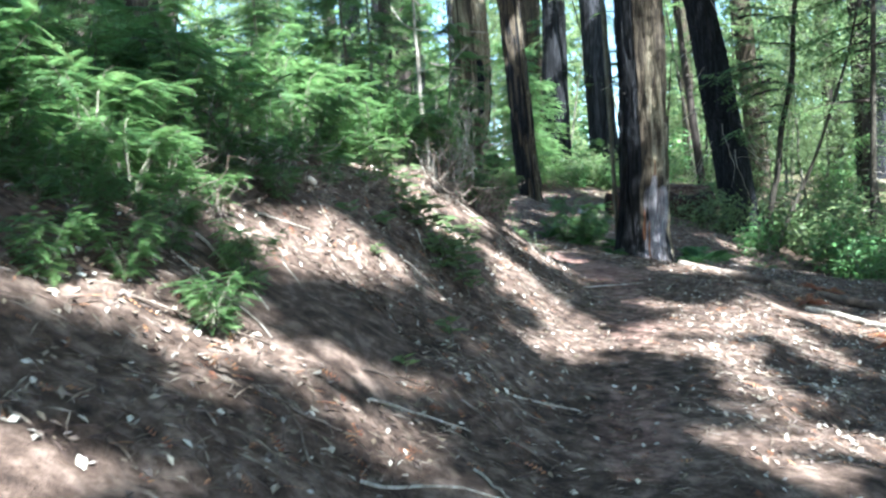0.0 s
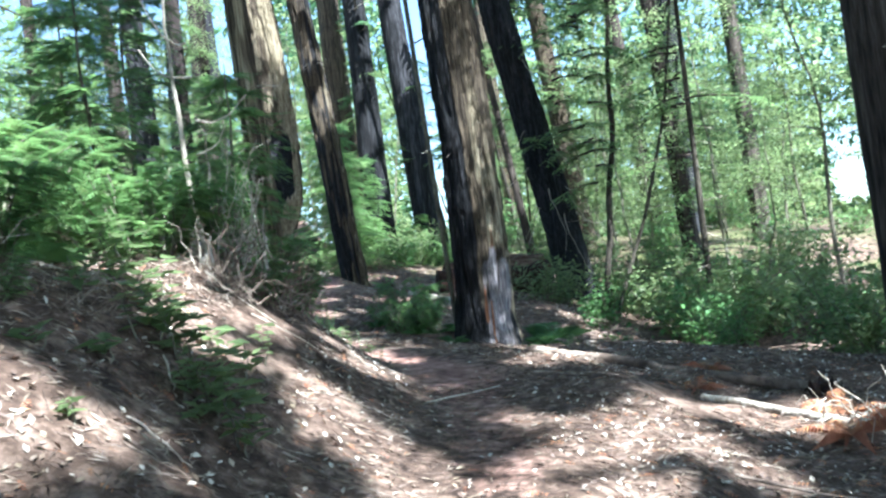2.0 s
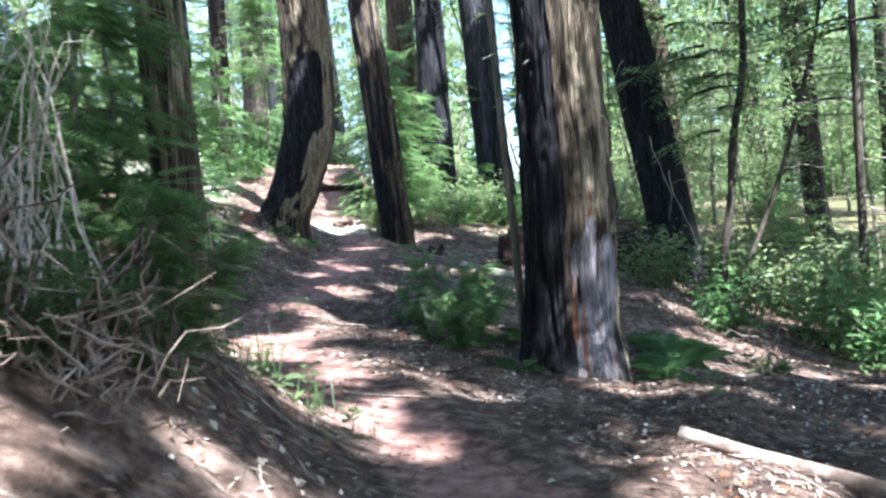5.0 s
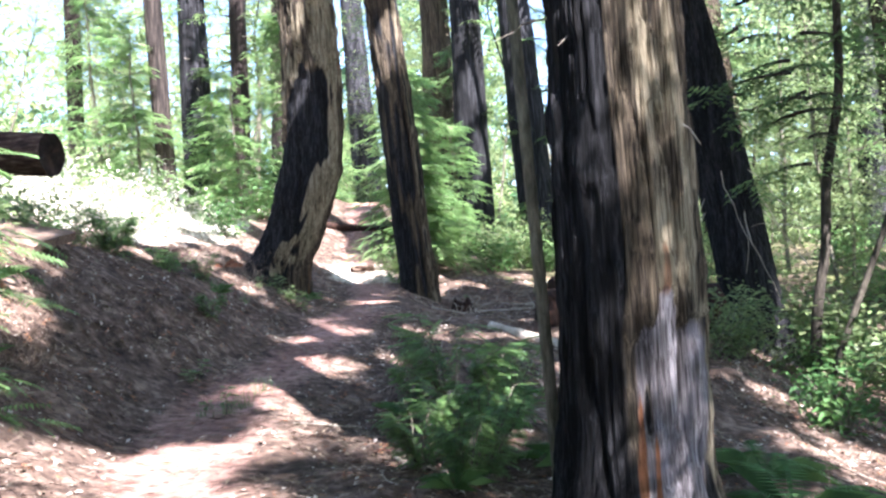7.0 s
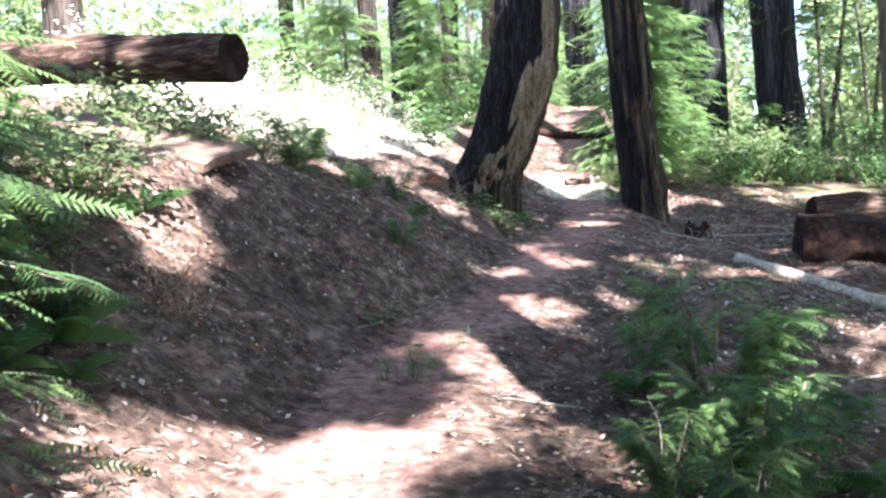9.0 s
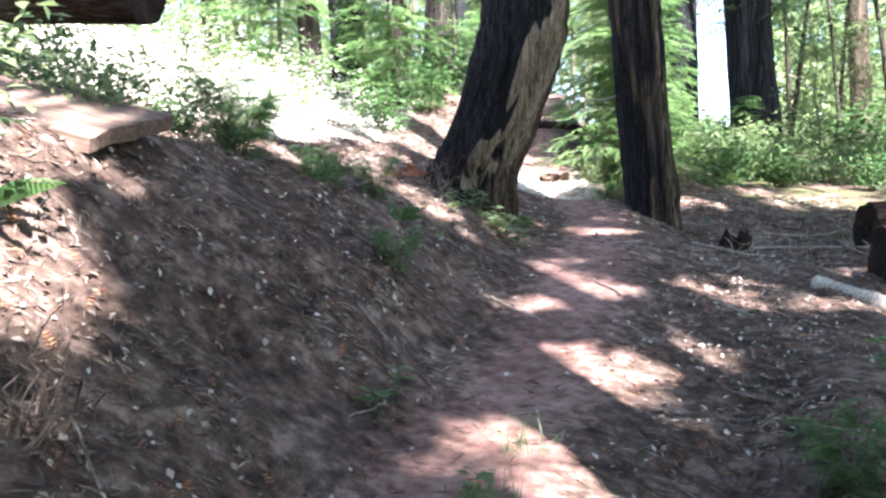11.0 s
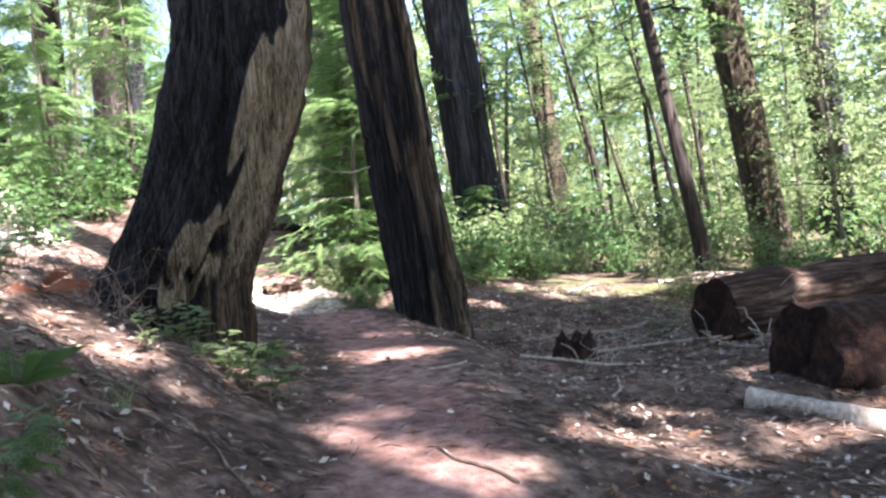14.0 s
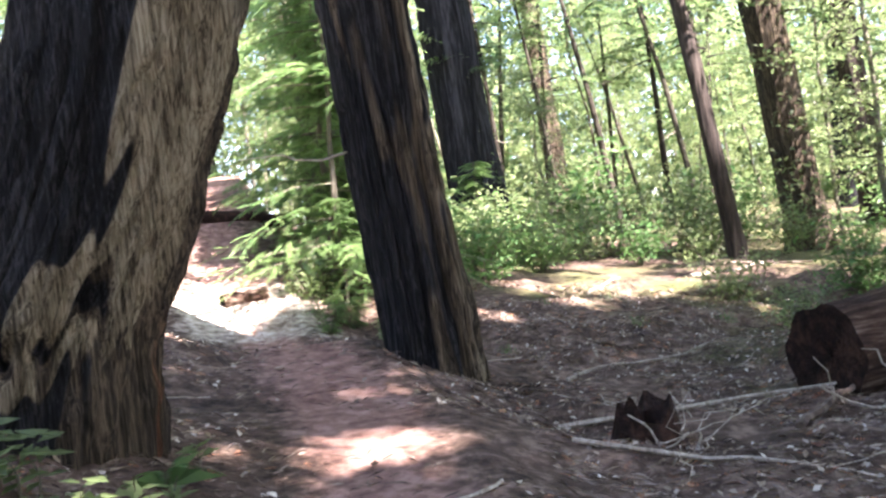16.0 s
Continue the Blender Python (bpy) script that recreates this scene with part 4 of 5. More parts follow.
# shrubs of the undergrowth
spots = [(-1.9, 19.3, 0.45), (-2.5, 19.9, 0.55), (-1.5, 20.3, 0.35), (-2.9, 20.9, 0.6), (-2.1, 20.9, 0.45), (-3.6, 20.4, 0.7), (-0.75, 20.7, 0.3), (-2.9, 22.4, 0.4), (-4.6, 21.6, 0.8), (3.35, 18.6, 0.35), (-1.5, 16.1, 0.6), (-1.95, 15.6, 0.7), (-1.3, 15.2, 0.45), (-1.7, 16.9, 0.6), (-2.4, 16.2, 0.8), (4.4, 31.2, 0.9), (1.9, 29.9, 0.5), (5.3, 33.1, 1.0), (6.0, 33.0, 0.8), (8.8, 28.9, 0.8), (6.1, 26.6, 0.4), (7.2, 29.4, 0.5), (-3.4, 35.3, 1.2), (-1.9, 33.5, 1.1), (-4.4, 31, 0.9)] \
          + [(-4.4, 28.8, 0.8), (-4.8, 33.9, 1.3), (-2.3, 30.9, 0.9), (-3.2, 27.9, 0.6), (-6.2, 29.5, 1.2), (-7.5, 32, 1.4), (6.9, 18.8, 0.8), (6.2, 20.9, 0.8), (5.0, 19.6, 0.4), (7.9, 15.6, 0.9), (8.6, 18.0, 1.1), (7.2, 22.6, 0.9), (9.6, 22.6, 1.1), (8.4, 13.2, 1.0), (10.5, 14.5, 1.2), (7.0, 24.6, 0.8), (9.9, 25.6, 1.2), (11.6, 20.6, 1.2), (8.0, 10.8, 0.8), (9.5, 11.2, 1.1)]
spots += [(5.0, 34.2, 0.9), (6.6, 34.8, 1.0), (8.0, 33.4, 0.7), (9.8, 34.2, 1.0), (11.0, 33.0, 0.8), (12.8, 33.6, 0.9), (13.8, 32.0, 0.9), (8.8, 36.0, 1.2), (10.6, 36.6, 1.3), (7.2, 37.2, 1.3), (12.4, 37.0, 1.4), (4.6, 33.0, 0.7), (12.6, 24.8, 1.1), (13.8, 26.0, 1.3), (14.6, 23.6, 1.1), (12.0, 22.2, 0.9), (15.8, 25.4, 1.4), (13.0, 28.4, 1.2), (16.8, 28.0, 1.5), (10.9, 23.6, 0.8), (14.2, 21.0, 1.0), (16.2, 22.0, 1.2)]
while len(spots) < 106:
    x, y = trng.uniform(-14, 34), trng.uniform(16, 58)
    if (x < 9 and y < 35) or (abs(x - 1.3) < 1.4 and y < 45):
        continue
    spots.append((x, y, trng.uniform(0.8, 1.9)))
# hillside shrubs, their sun glare painted into the leaf colour
plant_all([shrub(135, 1.2, 900, "shrub on the open hillside, coloured pale for the sun's glare", 0.085, M_GLARELEAF), shrub(136, 0.9, 800, "shrub on the open hillside, coloured pale for the sun's glare", 0.08, M_GLARELEAF)],
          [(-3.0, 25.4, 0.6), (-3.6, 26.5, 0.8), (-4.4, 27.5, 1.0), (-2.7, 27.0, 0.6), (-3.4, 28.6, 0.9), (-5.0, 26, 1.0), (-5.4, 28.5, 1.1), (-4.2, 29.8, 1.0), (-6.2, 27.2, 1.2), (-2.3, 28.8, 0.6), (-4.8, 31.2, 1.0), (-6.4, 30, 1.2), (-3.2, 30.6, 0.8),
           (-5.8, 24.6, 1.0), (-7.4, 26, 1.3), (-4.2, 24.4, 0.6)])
while len(spots) < 134:
    x, y = trng.uniform(7.4, 20), trng.uniform(6, 27)
    if math.hypot(x - 4.5, y - 24.5) < 3.6:
        continue
    spots.append((x, y, trng.uniform(0.5, 1.3) * (0.7 if x < 8.5 else 1)))
plant_all([shrub(131, 1.1, 700, size=0.13), shrub(132, 1.3, 800, size=0.15), shrub(133, 0.9, 600, size=0.12, mat=M_SPROUT), shrub(134, 1.2, 700, size=0.14, mat=M_FERN)], spots)
# ferns
plant_all([fern(141, 0.65, 11), fern(142, 0.8, 13), fern(143, 0.5, 9)],
          [(-0.75, 14.9, 0.6), (-0.85, 15.4, 0.7), (-0.6, 15.2, 0.6), (-1.0, 14.4, 0.7),  (2.95, 14.2, 0.35), (2.5, 14.9, 0.7), (4.35, 14.5, 0.7), (4.7, 15.2, 0.9), (-2.6, 5.8, 0.8), (-1.3, 7.6, 0.8), (-1.1, 8.6, 0.9),
           (0.62, 23.4, 0.5), (2.15, 17.4, 0.6), (3.4, 15.9, 0.7), (-0.25, 20.9, 0.6), (-1.5, 17.4, 0.8), (5.0, 16.4, 0.8), (5.9, 15.7, 0.9), (-2.0, 7.4, 0.9), (-2.7, 4.7, 1.0)])
plant_all([fern(144, 0.55, 10, "dry rust-brown dead fern", M_RUST)], [(4.6, 7.9, 1.0), (4.95, 8.5, 0.9), (5.0, 7.3, 0.8), (4.9, 10.6, 0.8), (-0.6, 22.9, 0.6), (4.3, 9.6, 0.5)])
# seedlings and low leaves
plant_all([seedling(151, 0.15, 9, 0.085), seedling(152, 0.10, 8, 0.095), seedling(153, 0.22, 12, 0.08)],
          [(0.44, 5.4, 1.2), (0.3, 8.0, 1.4), (0.0, 8.3, 1.5), (0.55, 7.6, 1.3), (0.1, 7.7, 1.6), (0.45, 7.2, 1.4), (-0.2, 7.9, 1.5), (0.35, 6.8, 1.1), (0.2, 7.4, 1.6), (-0.4, 8.2, 1.5), (-0.1, 7.0, 1.4), (0.6, 8.3, 1.2), (0.3, 7.0, 1.4), (0.55, 6.9, 1.1), (0.0, 7.4, 1.6), (-0.3, 7.5, 1.5), (0.4, 7.8, 1.3), (0.42, 22.75, 1.0), (0.55, 22.95, 1.1), (0.3, 22.7, 0.9), (0.25, 23.0, 1.1), (0.65, 23.1, 0.9), (0.12, 22.9, 1.0), (0.45, 22.5, 0.8), (0.0, 22.6, 1.0)] \
          + [(-0.35 + (k * 0.618 % 1) * 1.0, 6.7 + (k * 0.377 % 1) * 1.9, 1.2 + (k * 0.29 % 1) * 0.7) for k in range(20)] \
          + [(0.05 + (k * 0.618 % 1) * 0.7, 22.3 + (k * 0.377 % 1) * 0.8, 0.8 + (k * 0.29 % 1) * 0.6) for k in range(10)] \
          + [(0.72, 23.75, 1.0), (0.64, 17.2, 1.1), (0.5, 17.1, 0.9), (0.05, 18.2, 1.0), (0.15, 18.35, 0.9), (-0.1, 6.2, 0.8), (0.2, 4.6, 0.9), (1.3, 12.0, 1.2), (1.55, 11.7, 1.0), (1.2, 11.6, 1.1), (1.0, 12.4, 1.0), (4.6, 14.0, 1.0), (4.3, 13.2, 1.0)])
# grass tufts
BLADE = (np.array([(0, -0.012, 0), (0, 0.012, 0), (0.5, 0.009, 0.06), (0.5, -0.009, 0.06), (1, 0, -0.08)], dtype=float), np.array([(0, 1, 2), (0, 2, 3), (3, 2, 4)]))


def grass_tuft(seed, count, size):
    rng = np.random.default_rng(seed)
    t = thing("grass_tuft", 0, -200, 0, "small tuft of thin green grass", "grass", "grass tufts")
    for k in range(count):
        v, f = scatter(BLADE, np.append(rng.normal(0, 0.05, 2), -0.01)[None], np.array([rng.uniform(0, 6.28)]), np.array([rng.uniform(0.5, 1.3)]), np.zeros(1), np.array([size * rng.uniform(0.6, 1.2)]))
        mesh_object("blade", v, f, M_SPROUT, t)
    return t


plant_all([grass_tuft(161, 26, 0.22), grass_tuft(162, 20, 0.18)], [(1.05, 11.6, 1.6), (0.95, 12.0, 1.8), (0.8, 18.0, 1.0), (0.0, 21.2, 1.3), (0.62, 17.2, 1.0), (0.48, 17.1, 0.9), (0.72, 17.4, 1.0), (0.1, 18.2, 0.9), (-0.3, 20.9, 1.0), (4.9, 27.6, 1.1), (6.4, 28.4, 1.2), (4.5, 29.0, 1.2), (5.6, 29.6, 1.2), (3.4, 27.4, 1.0), (1.35, 11.8, 1.3), (1.6, 11.6, 1.2), (7.3, 30.2, 1.3), (3.9, 30.2, 1.3)])
# far woods that close the view
frng = np.random.default_rng(17)
M = 220000
fa, fr = frng.uniform(-1.9, 1.9, M), frng.uniform(46, 100, M)
fx, fy = 3 + np.sin(fa) * fr, 14 + np.cos(fa) * fr
fz = np.abs(frng.normal(0, 1, M)) * 10
clump = plane_noise(fx * 0.7 + fz * 0.35, fy * 0.7 - fz * 0.5, 3.4)
gap = (np.abs(fx - (5.7 + (fy - 38) * 0.19)) < 1.2 + 0.012 * fr) & (fz > 2.5)
bear = np.degrees(np.arctan2(fx - 1.2, fy - 3.8))
gap |= (bear > 35.3) & (bear < 37.6) & (fz < 9) & (fz > 1.5)
ok = (clump > 0.22 + 0.011 * fz) & ~gap
fp = np.stack([fx, fy, terrain(fx, fy) + fz], -1)[ok]
n = len(fp)
v, f = scatter(LEAF, fp, frng.uniform(0, 6.28, n), frng.normal(-0.3, 0.4, n), frng.normal(0, 0.5, n), frng.uniform(0.35, 0.95, n))
tagged(mesh_object("far_woods", v, f, M_LEAF), "sunlit green foliage of the far woods", "woods", kind="stuff")
# the conifers behind them, darker and taller
M = 150000
fa, fr = frng.uniform(-1.5, 1.5, M), frng.uniform(62, 100, M)
fx, fy = 3 + np.sin(fa) * fr, 14 + np.cos(fa) * fr
fz = frng.uniform(0, 1, M) ** 1.3 * 34
clump = plane_noise(fx * 0.6 + fz * 0.2, fy * 0.6 - fz * 0.3, 4.2)
gap = (np.abs(fx - (5.7 + (fy - 38) * 0.19)) < 1.2 + 0.012 * fr) & (fz > 2.5)
bear = np.degrees(np.arctan2(fx - 1.2, fy - 3.8))
gap |= (bear > 35.3) & (bear < 37.6) & (fz < 9) & (fz > 1.5)
gap |= (bear < -6) & (fz > 6)
ok = (clump > 0.27 + 0.006 * fz) & ~gap
fp = np.stack([fx, fy, terrain(fx, fy) + fz], -1)[ok]
n = len(fp)
v, f = scatter(LEAF, fp, frng.uniform(0, 6.28, n), frng.normal(-0.5, 0.4, n), frng.normal(0, 0.5, n), frng.uniform(0.6, 1.5, n))
tagged(mesh_object("far_conifers", v, f, M_NEEDLE), "dark green conifer foliage at the back of the woods", "woods", kind="stuff")

# ---- dead wood ----


def log(name, a, b, r, label, mat, segs=40, n=26, seed=1, rough=0.06, end_mat=None, category="log"):
    """A fallen trunk from a to b with broken bark and a sawn or torn end at a."""
    rng = np.random.default_rng(seed)
    t = thing(name, *a, label, category)
    a, b = np.array(a, dtype=float), np.array(b, dtype=float)
    p = bend(rng, (0, 0, 0), b - a, n, 0.01)
    th = np.linspace(0, 2 * np.pi, segs, endpoint=False)
    g = rng.random((12, 14))
    rr = np.array([r * (1 + 3 * rough * (grid_noise(g, np.full(segs, k * 0.35), th / 6.283 * 14, True) - 0.5) + rough * 0.5 * (rng.random(segs) - 0.5)) for k in range(n)])
    d = (b - a) / np.linalg.norm(b - a)
    u = np.cross(d, (0, 0, 1))
    u /= np.linalg.norm(u)
    w = np.cross(u, d)
    V = (p[:, None] + rr[..., None] * (np.cos(th)[None, :, None] * u + np.sin(th)[None, :, None] * w)).reshape(-1, 3)
    k = np.arange(n - 1)[:, None] * segs
    s0 = np.arange(segs)[None]
    t0 = (s0 + 1) % segs
    mesh_object("bark", V, np.stack([k + s0, k + t0, k + segs + t0, k + segs + s0], -1).reshape(-1, 4), mat, t, smooth=True)
    rings = 7
    E, F = [], []
    for q in range(rings):
        s = 1 - q / (rings - 1)
        depth = (0.05 * (1 - s) + rng.normal(0, 0.004, segs)) * (0 if q == 0 else 1)
        E.append(V[:segs] * s + p[0] * (1 - s) + d * np.asarray(depth).reshape(-1, 1))
    E = np.concatenate(E)
    k = np.arange(rings - 1)[:, None] * segs
    mesh_object("end_face", E, np.stack([k + s0, k + segs + s0, k + segs + t0, k + t0], -1).reshape(-1, 4), end_mat or M_ROT, t, "dark red-brown rotten end grain", smooth=True)
    return t


log("fallen_log", (-2.05, 20.25, 4.05), (-7.0, 20.9, 4.45), 0.28, "red-brown fallen log jutting out over the bank", M_LOGBARK, seed=201, rough=0.08, end_mat=M_END)
log("fallen_log", (4.75, 24.7, 1.84), (7.5, 24.9, 1.8), 0.36, "thick weathered rotting redwood log lying in the hollow", M_LOGBARK, seed=202, rough=0.08)
log("fallen_log", (4.2, 22.75, 1.62), (7.0, 22.7, 1.5), 0.38, "thick red-brown rotten log with a torn end", M_ROT, seed=203, rough=0.12)
log("fallen_pole", (3.42, 22.25, ground(3.42, 22.25) + 0.03), (4.9, 20.6, ground(4.9, 20.6) + 0.04), 0.085, "pale barkless pole lying beside the trail", M_DEAD, segs=16, seed=204, rough=0.05, end_mat=M_DEAD)
log("fallen_pole", (4.2, 9.3, ground(4.2, 9.3) + 0.02), (4.75, 8.1, ground(4.75, 8.1) + 0.03), 0.035, "pale fallen pole at the edge of the trail", M_DEAD, segs=14, seed=205, end_mat=M_DEAD)
log("fallen_pole", (3.4, 11.6, ground(3.4, 11.6) + 0.03), (5.3, 9.3, ground(5.3, 9.3) + 0.04), 0.05, "dark fallen pole at the edge of the trail", M_TWIG, segs=14, seed=206, end_mat=M_TWIG)


for k, (x0, y0, x1, y1, r) in enumerate([(-2.5, 8.4, -1.0, 7.6, 0.05), (-1.25, 8.9, -0.35, 8.15, 0.035), (-1.5, 7.5, -0.7, 6.9, 0.03)]):
    log("fallen_pole", (x0, y0, ground(x0, y0) + r), (x1, y1, ground(x1, y1) + r), r, "pale weathered pole lying on the bank", M_DEAD, segs=12, seed=240 + k, end_mat=M_DEAD)


def stump(x, y, r, h, label, seed, mat):
    rng = np.random.default_rng(seed)
    t = thing("stump", x, y, ground(x, y), label, "stump")
    segs, n = 44, 12
    th = np.linspace(0, 2 * np.pi, segs, endpoint=False)
    jag = grid_noise(rng.random((3, 13)), np.zeros(segs), th / 6.283 * 13, True)
    flute = grid_noise(rng.random((3, 17)), np.zeros(segs) + 1.2, th / 6.283 * 17, True) - 0.5
    V = []
    for k in range(n):
        z = -0.25 + (h + 0.25) * k / (n - 1) * (1 - 0.5 * jag)
        R = r * (1 + 0.35 * np.exp(-np.maximum(z, 0) / (0.3 * h)) + 0.3 * flute)
        V.append(np.stack([R * np.cos(th), R * np.sin(th), z], -1))
    inner = V[-1] * np.array([0.7, 0.7, 0.8])
    V += [inner, inner * np.array([0.02, 0.02, 0.8])]
    V = np.concatenate(V)
    k = np.arange(n - 1)[:, None] * segs
    s0 = np.arange(segs)[None]
    t0 = (s0 + 1) % segs
    q = lambda k: np.stack([k + s0, k + t0, k + segs + t0, k + segs + s0], -1).reshape(-1, 4)
    mesh_object("bark", V[: n * segs], q(k), mat, t)
    k = np.arange(2)[:, None] * segs
    mesh_object("broken_top", V[(n - 1) * segs:], q(k), mat, t)
    return t


stump(3.12, 24.2, 0.165, 0.34, "small dark rotten stump in the hollow", 211, M_ROT)
stump(0.1, 9.9, 0.08, 0.32, "splintered pale stump among dead roots", 213, M_DEAD)
stump(5.25, 9.2, 0.12, 0.16, "broken red-brown stump among dead fern", 214, M_ROT)

# the hewn slab on the bank, its upper end propped off the ground
centre = Vector((-2.38, 18.75, 3.07))
slab = thing("wooden_slab", centre.x, centre.y, ground(centre.x, centre.y), "wide weathered slab of split redwood lying on the bank", "plank")
bm = bmesh.new()
bmesh.ops.create_cube(bm, size=1.0, matrix=Matrix.Diagonal((2.0, 0.95, 0.09, 1)))
bmesh.ops.subdivide_edges(bm, edges=bm.edges[:], cuts=11, use_grid_fill=True)
for q in bm.verts:
    q.co.z += 0.02 * noise.noise(q.co * 5)
    q.co.y += 0.05 * noise.noise(Vector((q.co.x * 2.5, 3, q.co.z))) - 0.1 * q.co.y * q.co.x
    q.co.x += 0.08 * noise.noise(Vector((q.co.y * 3, 9, 0)))
me = bpy.data.meshes.new("board")
bm.to_mesh(me)
bm.free()
me.materials.append(M_PLANK)
board = new("board", me)
board.parent = slab
ux = Vector((1.06, -0.05, -0.26)).normalized()
uz = ux.cross(Vector((-0.4, 1.1, 0.36))).normalized()
uy = uz.cross(ux)
board.matrix_basis = Matrix.Translation(centre - slab.location) @ Matrix((ux, uy, uz)).transposed().to_4x4()


def tangle(x, y, label, seed, count, reach, height, mat, r=0.014, name="dead_shrub"):
    """A bleached tangle of dead stems, each one a part."""
    rng = np.random.default_rng(seed)
    t = thing(name, x, y, ground(x, y), label, "dead shrub")
    for k in range(count):
        a = rng.uniform(0, 6.28)
        l = reach * rng.uniform(0.4, 1)
        e = np.array([np.cos(a) * l, np.sin(a) * l, height * rng.uniform(0.1, 1)])
        p = bend(rng, np.append(rng.normal(0, 0.14, 2), -0.1), e, 10, 0.075 * reach + 0.02)
        p[:, 2] += 0.25 * height * np.sin(np.linspace(0, 3.0, 10)) * rng.uniform(0, 1)
        v, f = tube(p, np.linspace(r, r * 0.25, 10), 5)
        mesh_object("dead_stem", v, f, mat, t)
    return t


tangle(0.32, 9.75, "bleached tangle of dead roots and stems", 221, 40, 0.5, 0.5, M_TWIG, 0.009)
tangle(0.05, 9.5, "pale standing dead stems on the bank", 222, 5, 0.25, 0.6, M_DEAD, 0.008)
tangle(0.7, 10.0, "brown tangle of dead brush on the bank", 223, 80, 0.6, 0.5, M_TWIG, 0.007)
for k, (x, y, reach) in enumerate([(-0.9, 6.7, 0.5), (-0.35, 7.5, 0.45), (-1.5, 5.7, 0.55), (-0.1, 8.9, 0.5), (-1.1, 5.1, 0.4), (0.3, 9.3, 0.45)]):
    tangle(x, y, "low brush of dry brown twigs on the bank", 260 + k, 34, reach, 0.22, M_TWIG, 0.005)
tangle(0.42, 10.2, "tall bleached dead shrub with curled twigs on the bank", 232, 46, 0.36, 1.4, M_DEAD, 0.0065)
tangle(-1.2, 6.9, "dead brush and broken stems under green sprouts", 224, 30, 0.8, 0.5, M_DEAD, 0.01)
tangle(-0.3, 23.3, "dry brush at the foot of the leaning redwood", 225, 44, 0.5, 0.4, M_TWIG, 0.006)
tangle(-0.9, 22.4, "dry brush on the bank", 226, 40, 0.7, 0.35, M_TWIG, 0.006)
tangle(4.9, 8.1, "broken dead branches among rust-brown fern", 227, 26, 0.6, 0.4, M_DEAD, 0.009)
tangle(5.9, 15.6, "dead brush on the low side of the trail", 228, 36, 0.9, 0.4, M_TWIG, 0.008)
tangle(3.1, 23.9, "thin dead branches around the stump", 229, 14, 0.6, 0.25, M_DEAD, 0.008)
tangle(4.6, 24.0, "dead limbs leaning on the fallen logs", 230, 7, 1.0, 0.5, M_DEAD, 0.011)
tangle(-0.75, 16.5, "hanging roots under the bank", 231, 46, 0.35, 0.4, M_TWIG, 0.006)

log("fallen_log", (-0.1, 33.0, ground(-0.1, 32.95) + 0.0), (2.0, 33.05, ground(1.6, 32.95) + 0.0), 0.11, "dark log set across the climbing trail as a step", M_ROT, segs=16, seed=207)
log("fallen_log", (0.85, 29.8, ground(0.85, 29.8) + 0.05), (1.35, 30.0, ground(1.35, 30.0) + 0.05), 0.085, "short grey broken log in the sunny dip", M_LOGBARK, segs=20, seed=208)

dead = thing("dead_sapling", 0.16, 10.0, ground(0.16, 10.0), "pale bleached dead sapling with a hooked limb", "dead tree")
drng = np.random.default_rng(271)
v, f = tube(bend(drng, (0, 0, -0.15), (-0.12, 0.1, 2.5), 12, 0.03), np.linspace(0.032, 0.012, 12), 8)
mesh_object("trunk", v, f, M_DEAD, dead)
for a, z, l in ((0.3, 1.3, 0.5), (2.6, 1.7, 0.6), (5.6, 1.0, 0.4), (4.2, 2.0, 0.5)):
    w = np.linspace(0, 1, 9)
    q = np.stack([np.cos(a) * l * w, np.sin(a) * l * w, z - 0.35 * l * w + 0.9 * l * w * w], -1)
    v, f = tube(q + np.cumsum(drng.normal(0, 0.012, (9, 3)), axis=0), np.linspace(0.013, 0.004, 9), 6)
    mesh_object("limb", v, f, M_DEAD, dead)

# single sticks on the floor
srng = np.random.default_rng(23)
sticks = [(2.1, 15.9, 2.75, 14.9, 0.016), (2.0, 15.5, 2.2, 14.9, 0.009), (2.9, 24.9, 5.0, 24.6, 0.018), (2.6, 24.0, 4.0, 23.0, 0.014), (3.9, 23.9, 4.9, 24.6, 0.03), (3.5, 26.3, 5.6, 27.0, 0.016), (4.6, 28.6, 6.4, 29.2, 0.014), (0.5, 20.6, 0.9, 20.1, 0.008), (-0.4, 5.9, 0.0, 5.3, 0.009), (-1.0, 4.9, -0.5, 4.4, 0.009), (2.9, 9.9, 3.8, 9.3, 0.014), (3.3, 7.2, 4.2, 6.6, 0.012), (1.5, 12.9, 2.1, 12.6, 0.01), (3.0, 13.4, 3.9, 13.1, 0.012), (-0.2, 19.0, 0.3, 18.6, 0.008)] \
          + [(7.5, 31.0, 9.8, 31.6, 0.03), (8.7, 31.9, 9.6, 30.9, 0.03), (5.5, 30.2, 6.6, 31.4, 0.02), (4.4, 14.8, 6.4, 14.2, 0.03), (5.2, 16.8, 6.8, 15.2, 0.02)]
while len(sticks) < 64:
    x, y, a, l = srng.uniform(-1.7, 0.9), srng.uniform(3.3, 9.6), srng.uniform(-1.2, 0.6), srng.uniform(0.2, 0.8)
    sticks.append((x, y, x + math.cos(a) * l, y + math.sin(a) * l, srng.uniform(0.004, 0.01)))
while len(sticks) < 134:
    x, y, a, l = srng.uniform(-2, 6), srng.uniform(3, 29), srng.uniform(0, 6.28), srng.uniform(0.25, 0.9)
    if abs(x - float(trail_x(y))) > 0.35:
        sticks.append((x, y, x + math.cos(a) * l, y + math.sin(a) * l, srng.uniform(0.004, 0.011)))
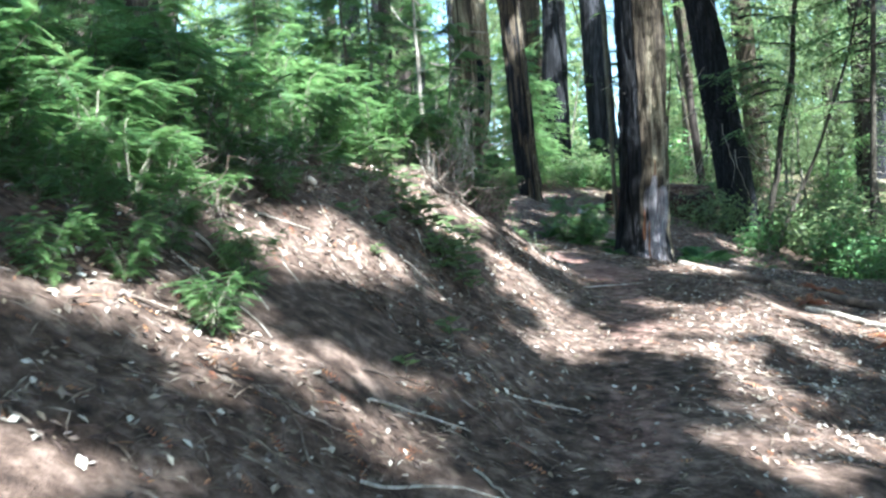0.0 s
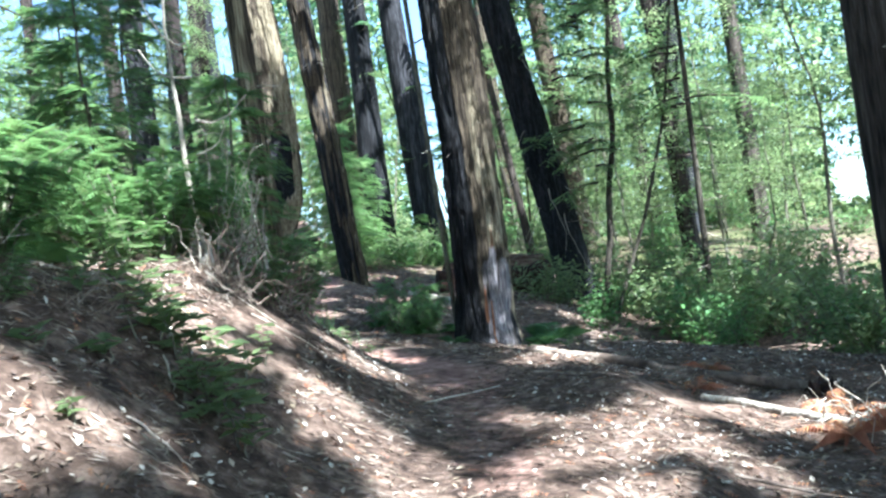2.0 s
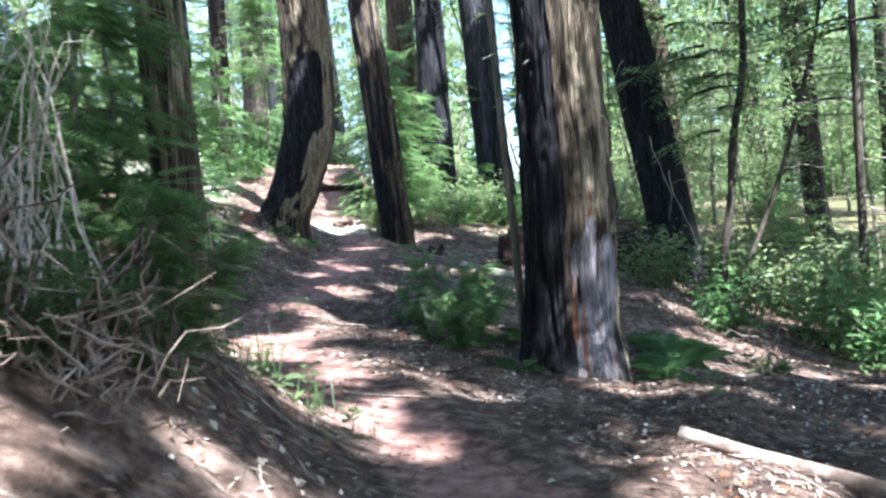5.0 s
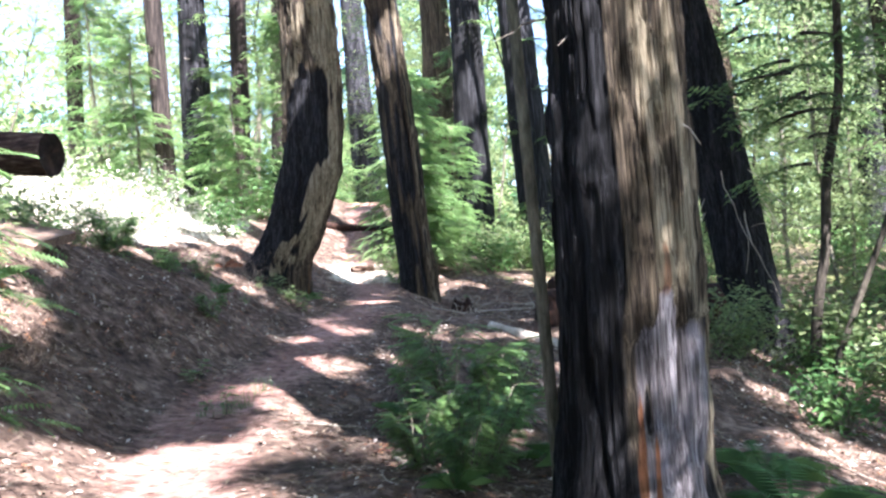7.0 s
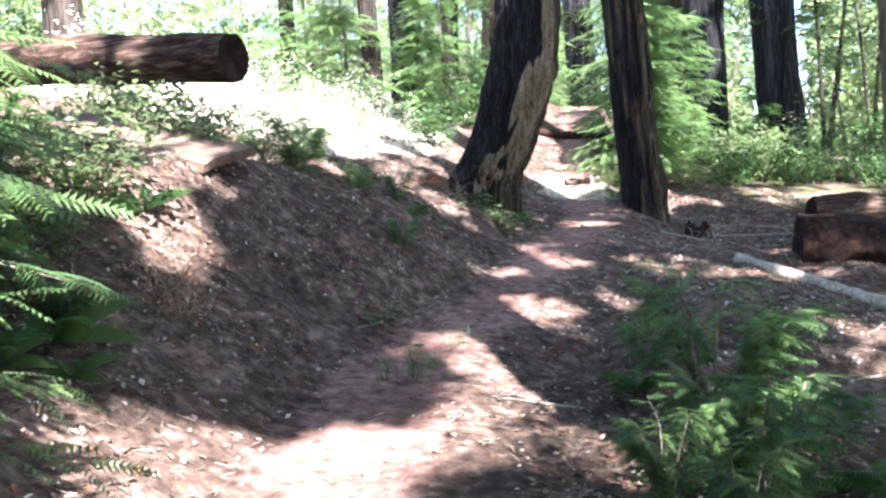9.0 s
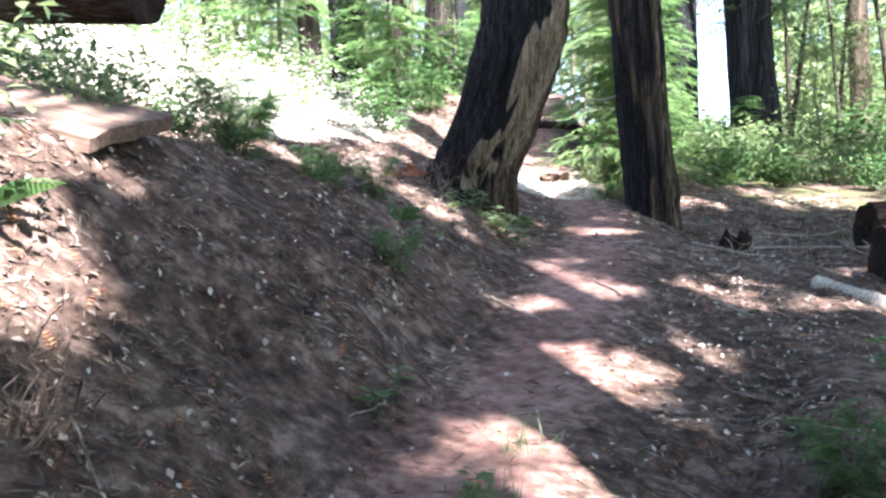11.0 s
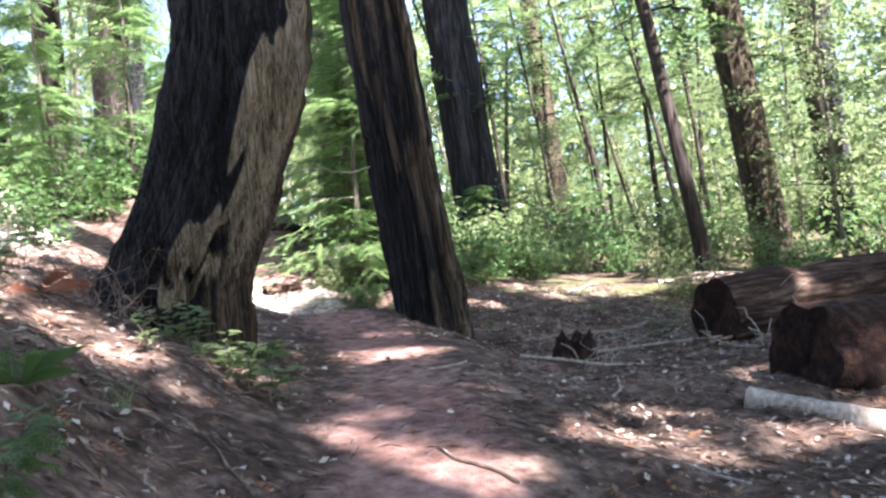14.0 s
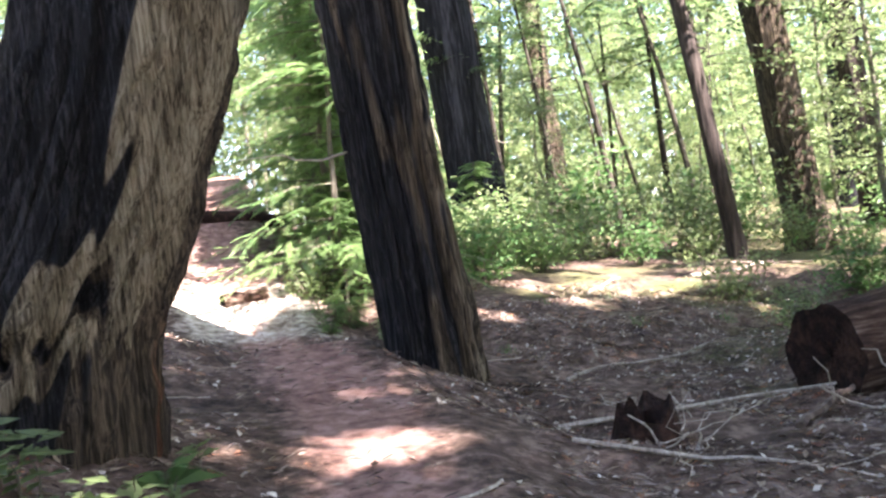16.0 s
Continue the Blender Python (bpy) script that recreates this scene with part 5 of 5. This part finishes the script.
for x0, y0, x1, y1, r in sticks:
    k = 9
    xs, ys = np.linspace(x0, x1, k), np.linspace(y0, y1, k)
    w = np.cumsum(srng.normal(0, 0.015, (k, 2)), axis=0)
    zs = terrain(xs + w[:, 0], ys + w[:, 1])
    zs = np.maximum(zs, np.linspace(zs[0], zs[-1], k)) + r * 0.7
    base = np.array([x0, y0, zs[0]])
    v, f = tube(np.stack([xs + w[:, 0], ys + w[:, 1], zs], -1) - base, np.linspace(r, r * 0.5, k), 6)
    st = mesh_object("fallen_branch", v, f, M_DEAD if srng.random() < 0.55 else M_TWIG)
    st.location = base
    tagged(st, "thin dry fallen branch lying on the forest floor", "branch", "fallen branches")

# ---- litter: dry leaves, needles and twigs on the floor ----
NEEDLE = (np.array([(0, -0.03, 0), (0.5, 0.03, 0.06), (1, 0, 0)], dtype=float), np.array([(0, 1, 2)]))


def litter(name, label, template, count, seed, lo, hi, mat, tilt, thin_on_trail, category):
    rng = np.random.default_rng(seed)
    x, y = rng.uniform(-4, 8, count), rng.uniform(2.5, 31, count)
    d = np.abs(trail_x(y) - x)
    patch = plane_noise(x, y, 0.8)
    ok = (rng.random(count) < np.clip(np.where(y < 10, 0.2, 0) + thin_on_trail + np.maximum(d - 0.25, 0) * 0.9, 0, 1)) & (patch > 0.22)
    x, y = x[ok], y[ok]
    n = len(x)
    p = np.stack([x, y, terrain(x, y) + 0.006], -1)
    e = 0.05
    yaw = rng.uniform(0, 6.28, n)
    slope = (terrain(x + e * np.cos(yaw), y + e * np.sin(yaw)) - terrain(x, y)) / e
    v, f = scatter(template, p, yaw, np.arctan(slope) + np.abs(rng.normal(0, tilt, n)), rng.normal(0, tilt + 0.1, n), rng.uniform(lo, hi, n))
    tagged(mesh_object(name, v, f, mat), label, category, kind="stuff")


litter("leaf_litter", "dry pale brown leaves strewn over the forest floor", CURL, 66000, 31, 0.02, 0.058, M_LITTER, 0.22, 0.03, "leaf litter")
litter("pale_leaves", "scattered pale dry leaves lying on the dark duff", CURL, 16000, 34, 0.028, 0.057, M_FLECK, 0.25, 0.05, "leaf litter")
litter("needle_litter", "fallen redwood needles and fine twigs on the floor", NEEDLE, 170000, 32, 0.04, 0.13, M_TWIG, 0.14, 0.25, "needle litter")
litter("spray_litter", "fallen rust-brown redwood sprays on the floor", SPRAY_SMALL, 12000, 33, 0.06, 0.14, M_RUST, 0.1, 0.15, "needle litter")
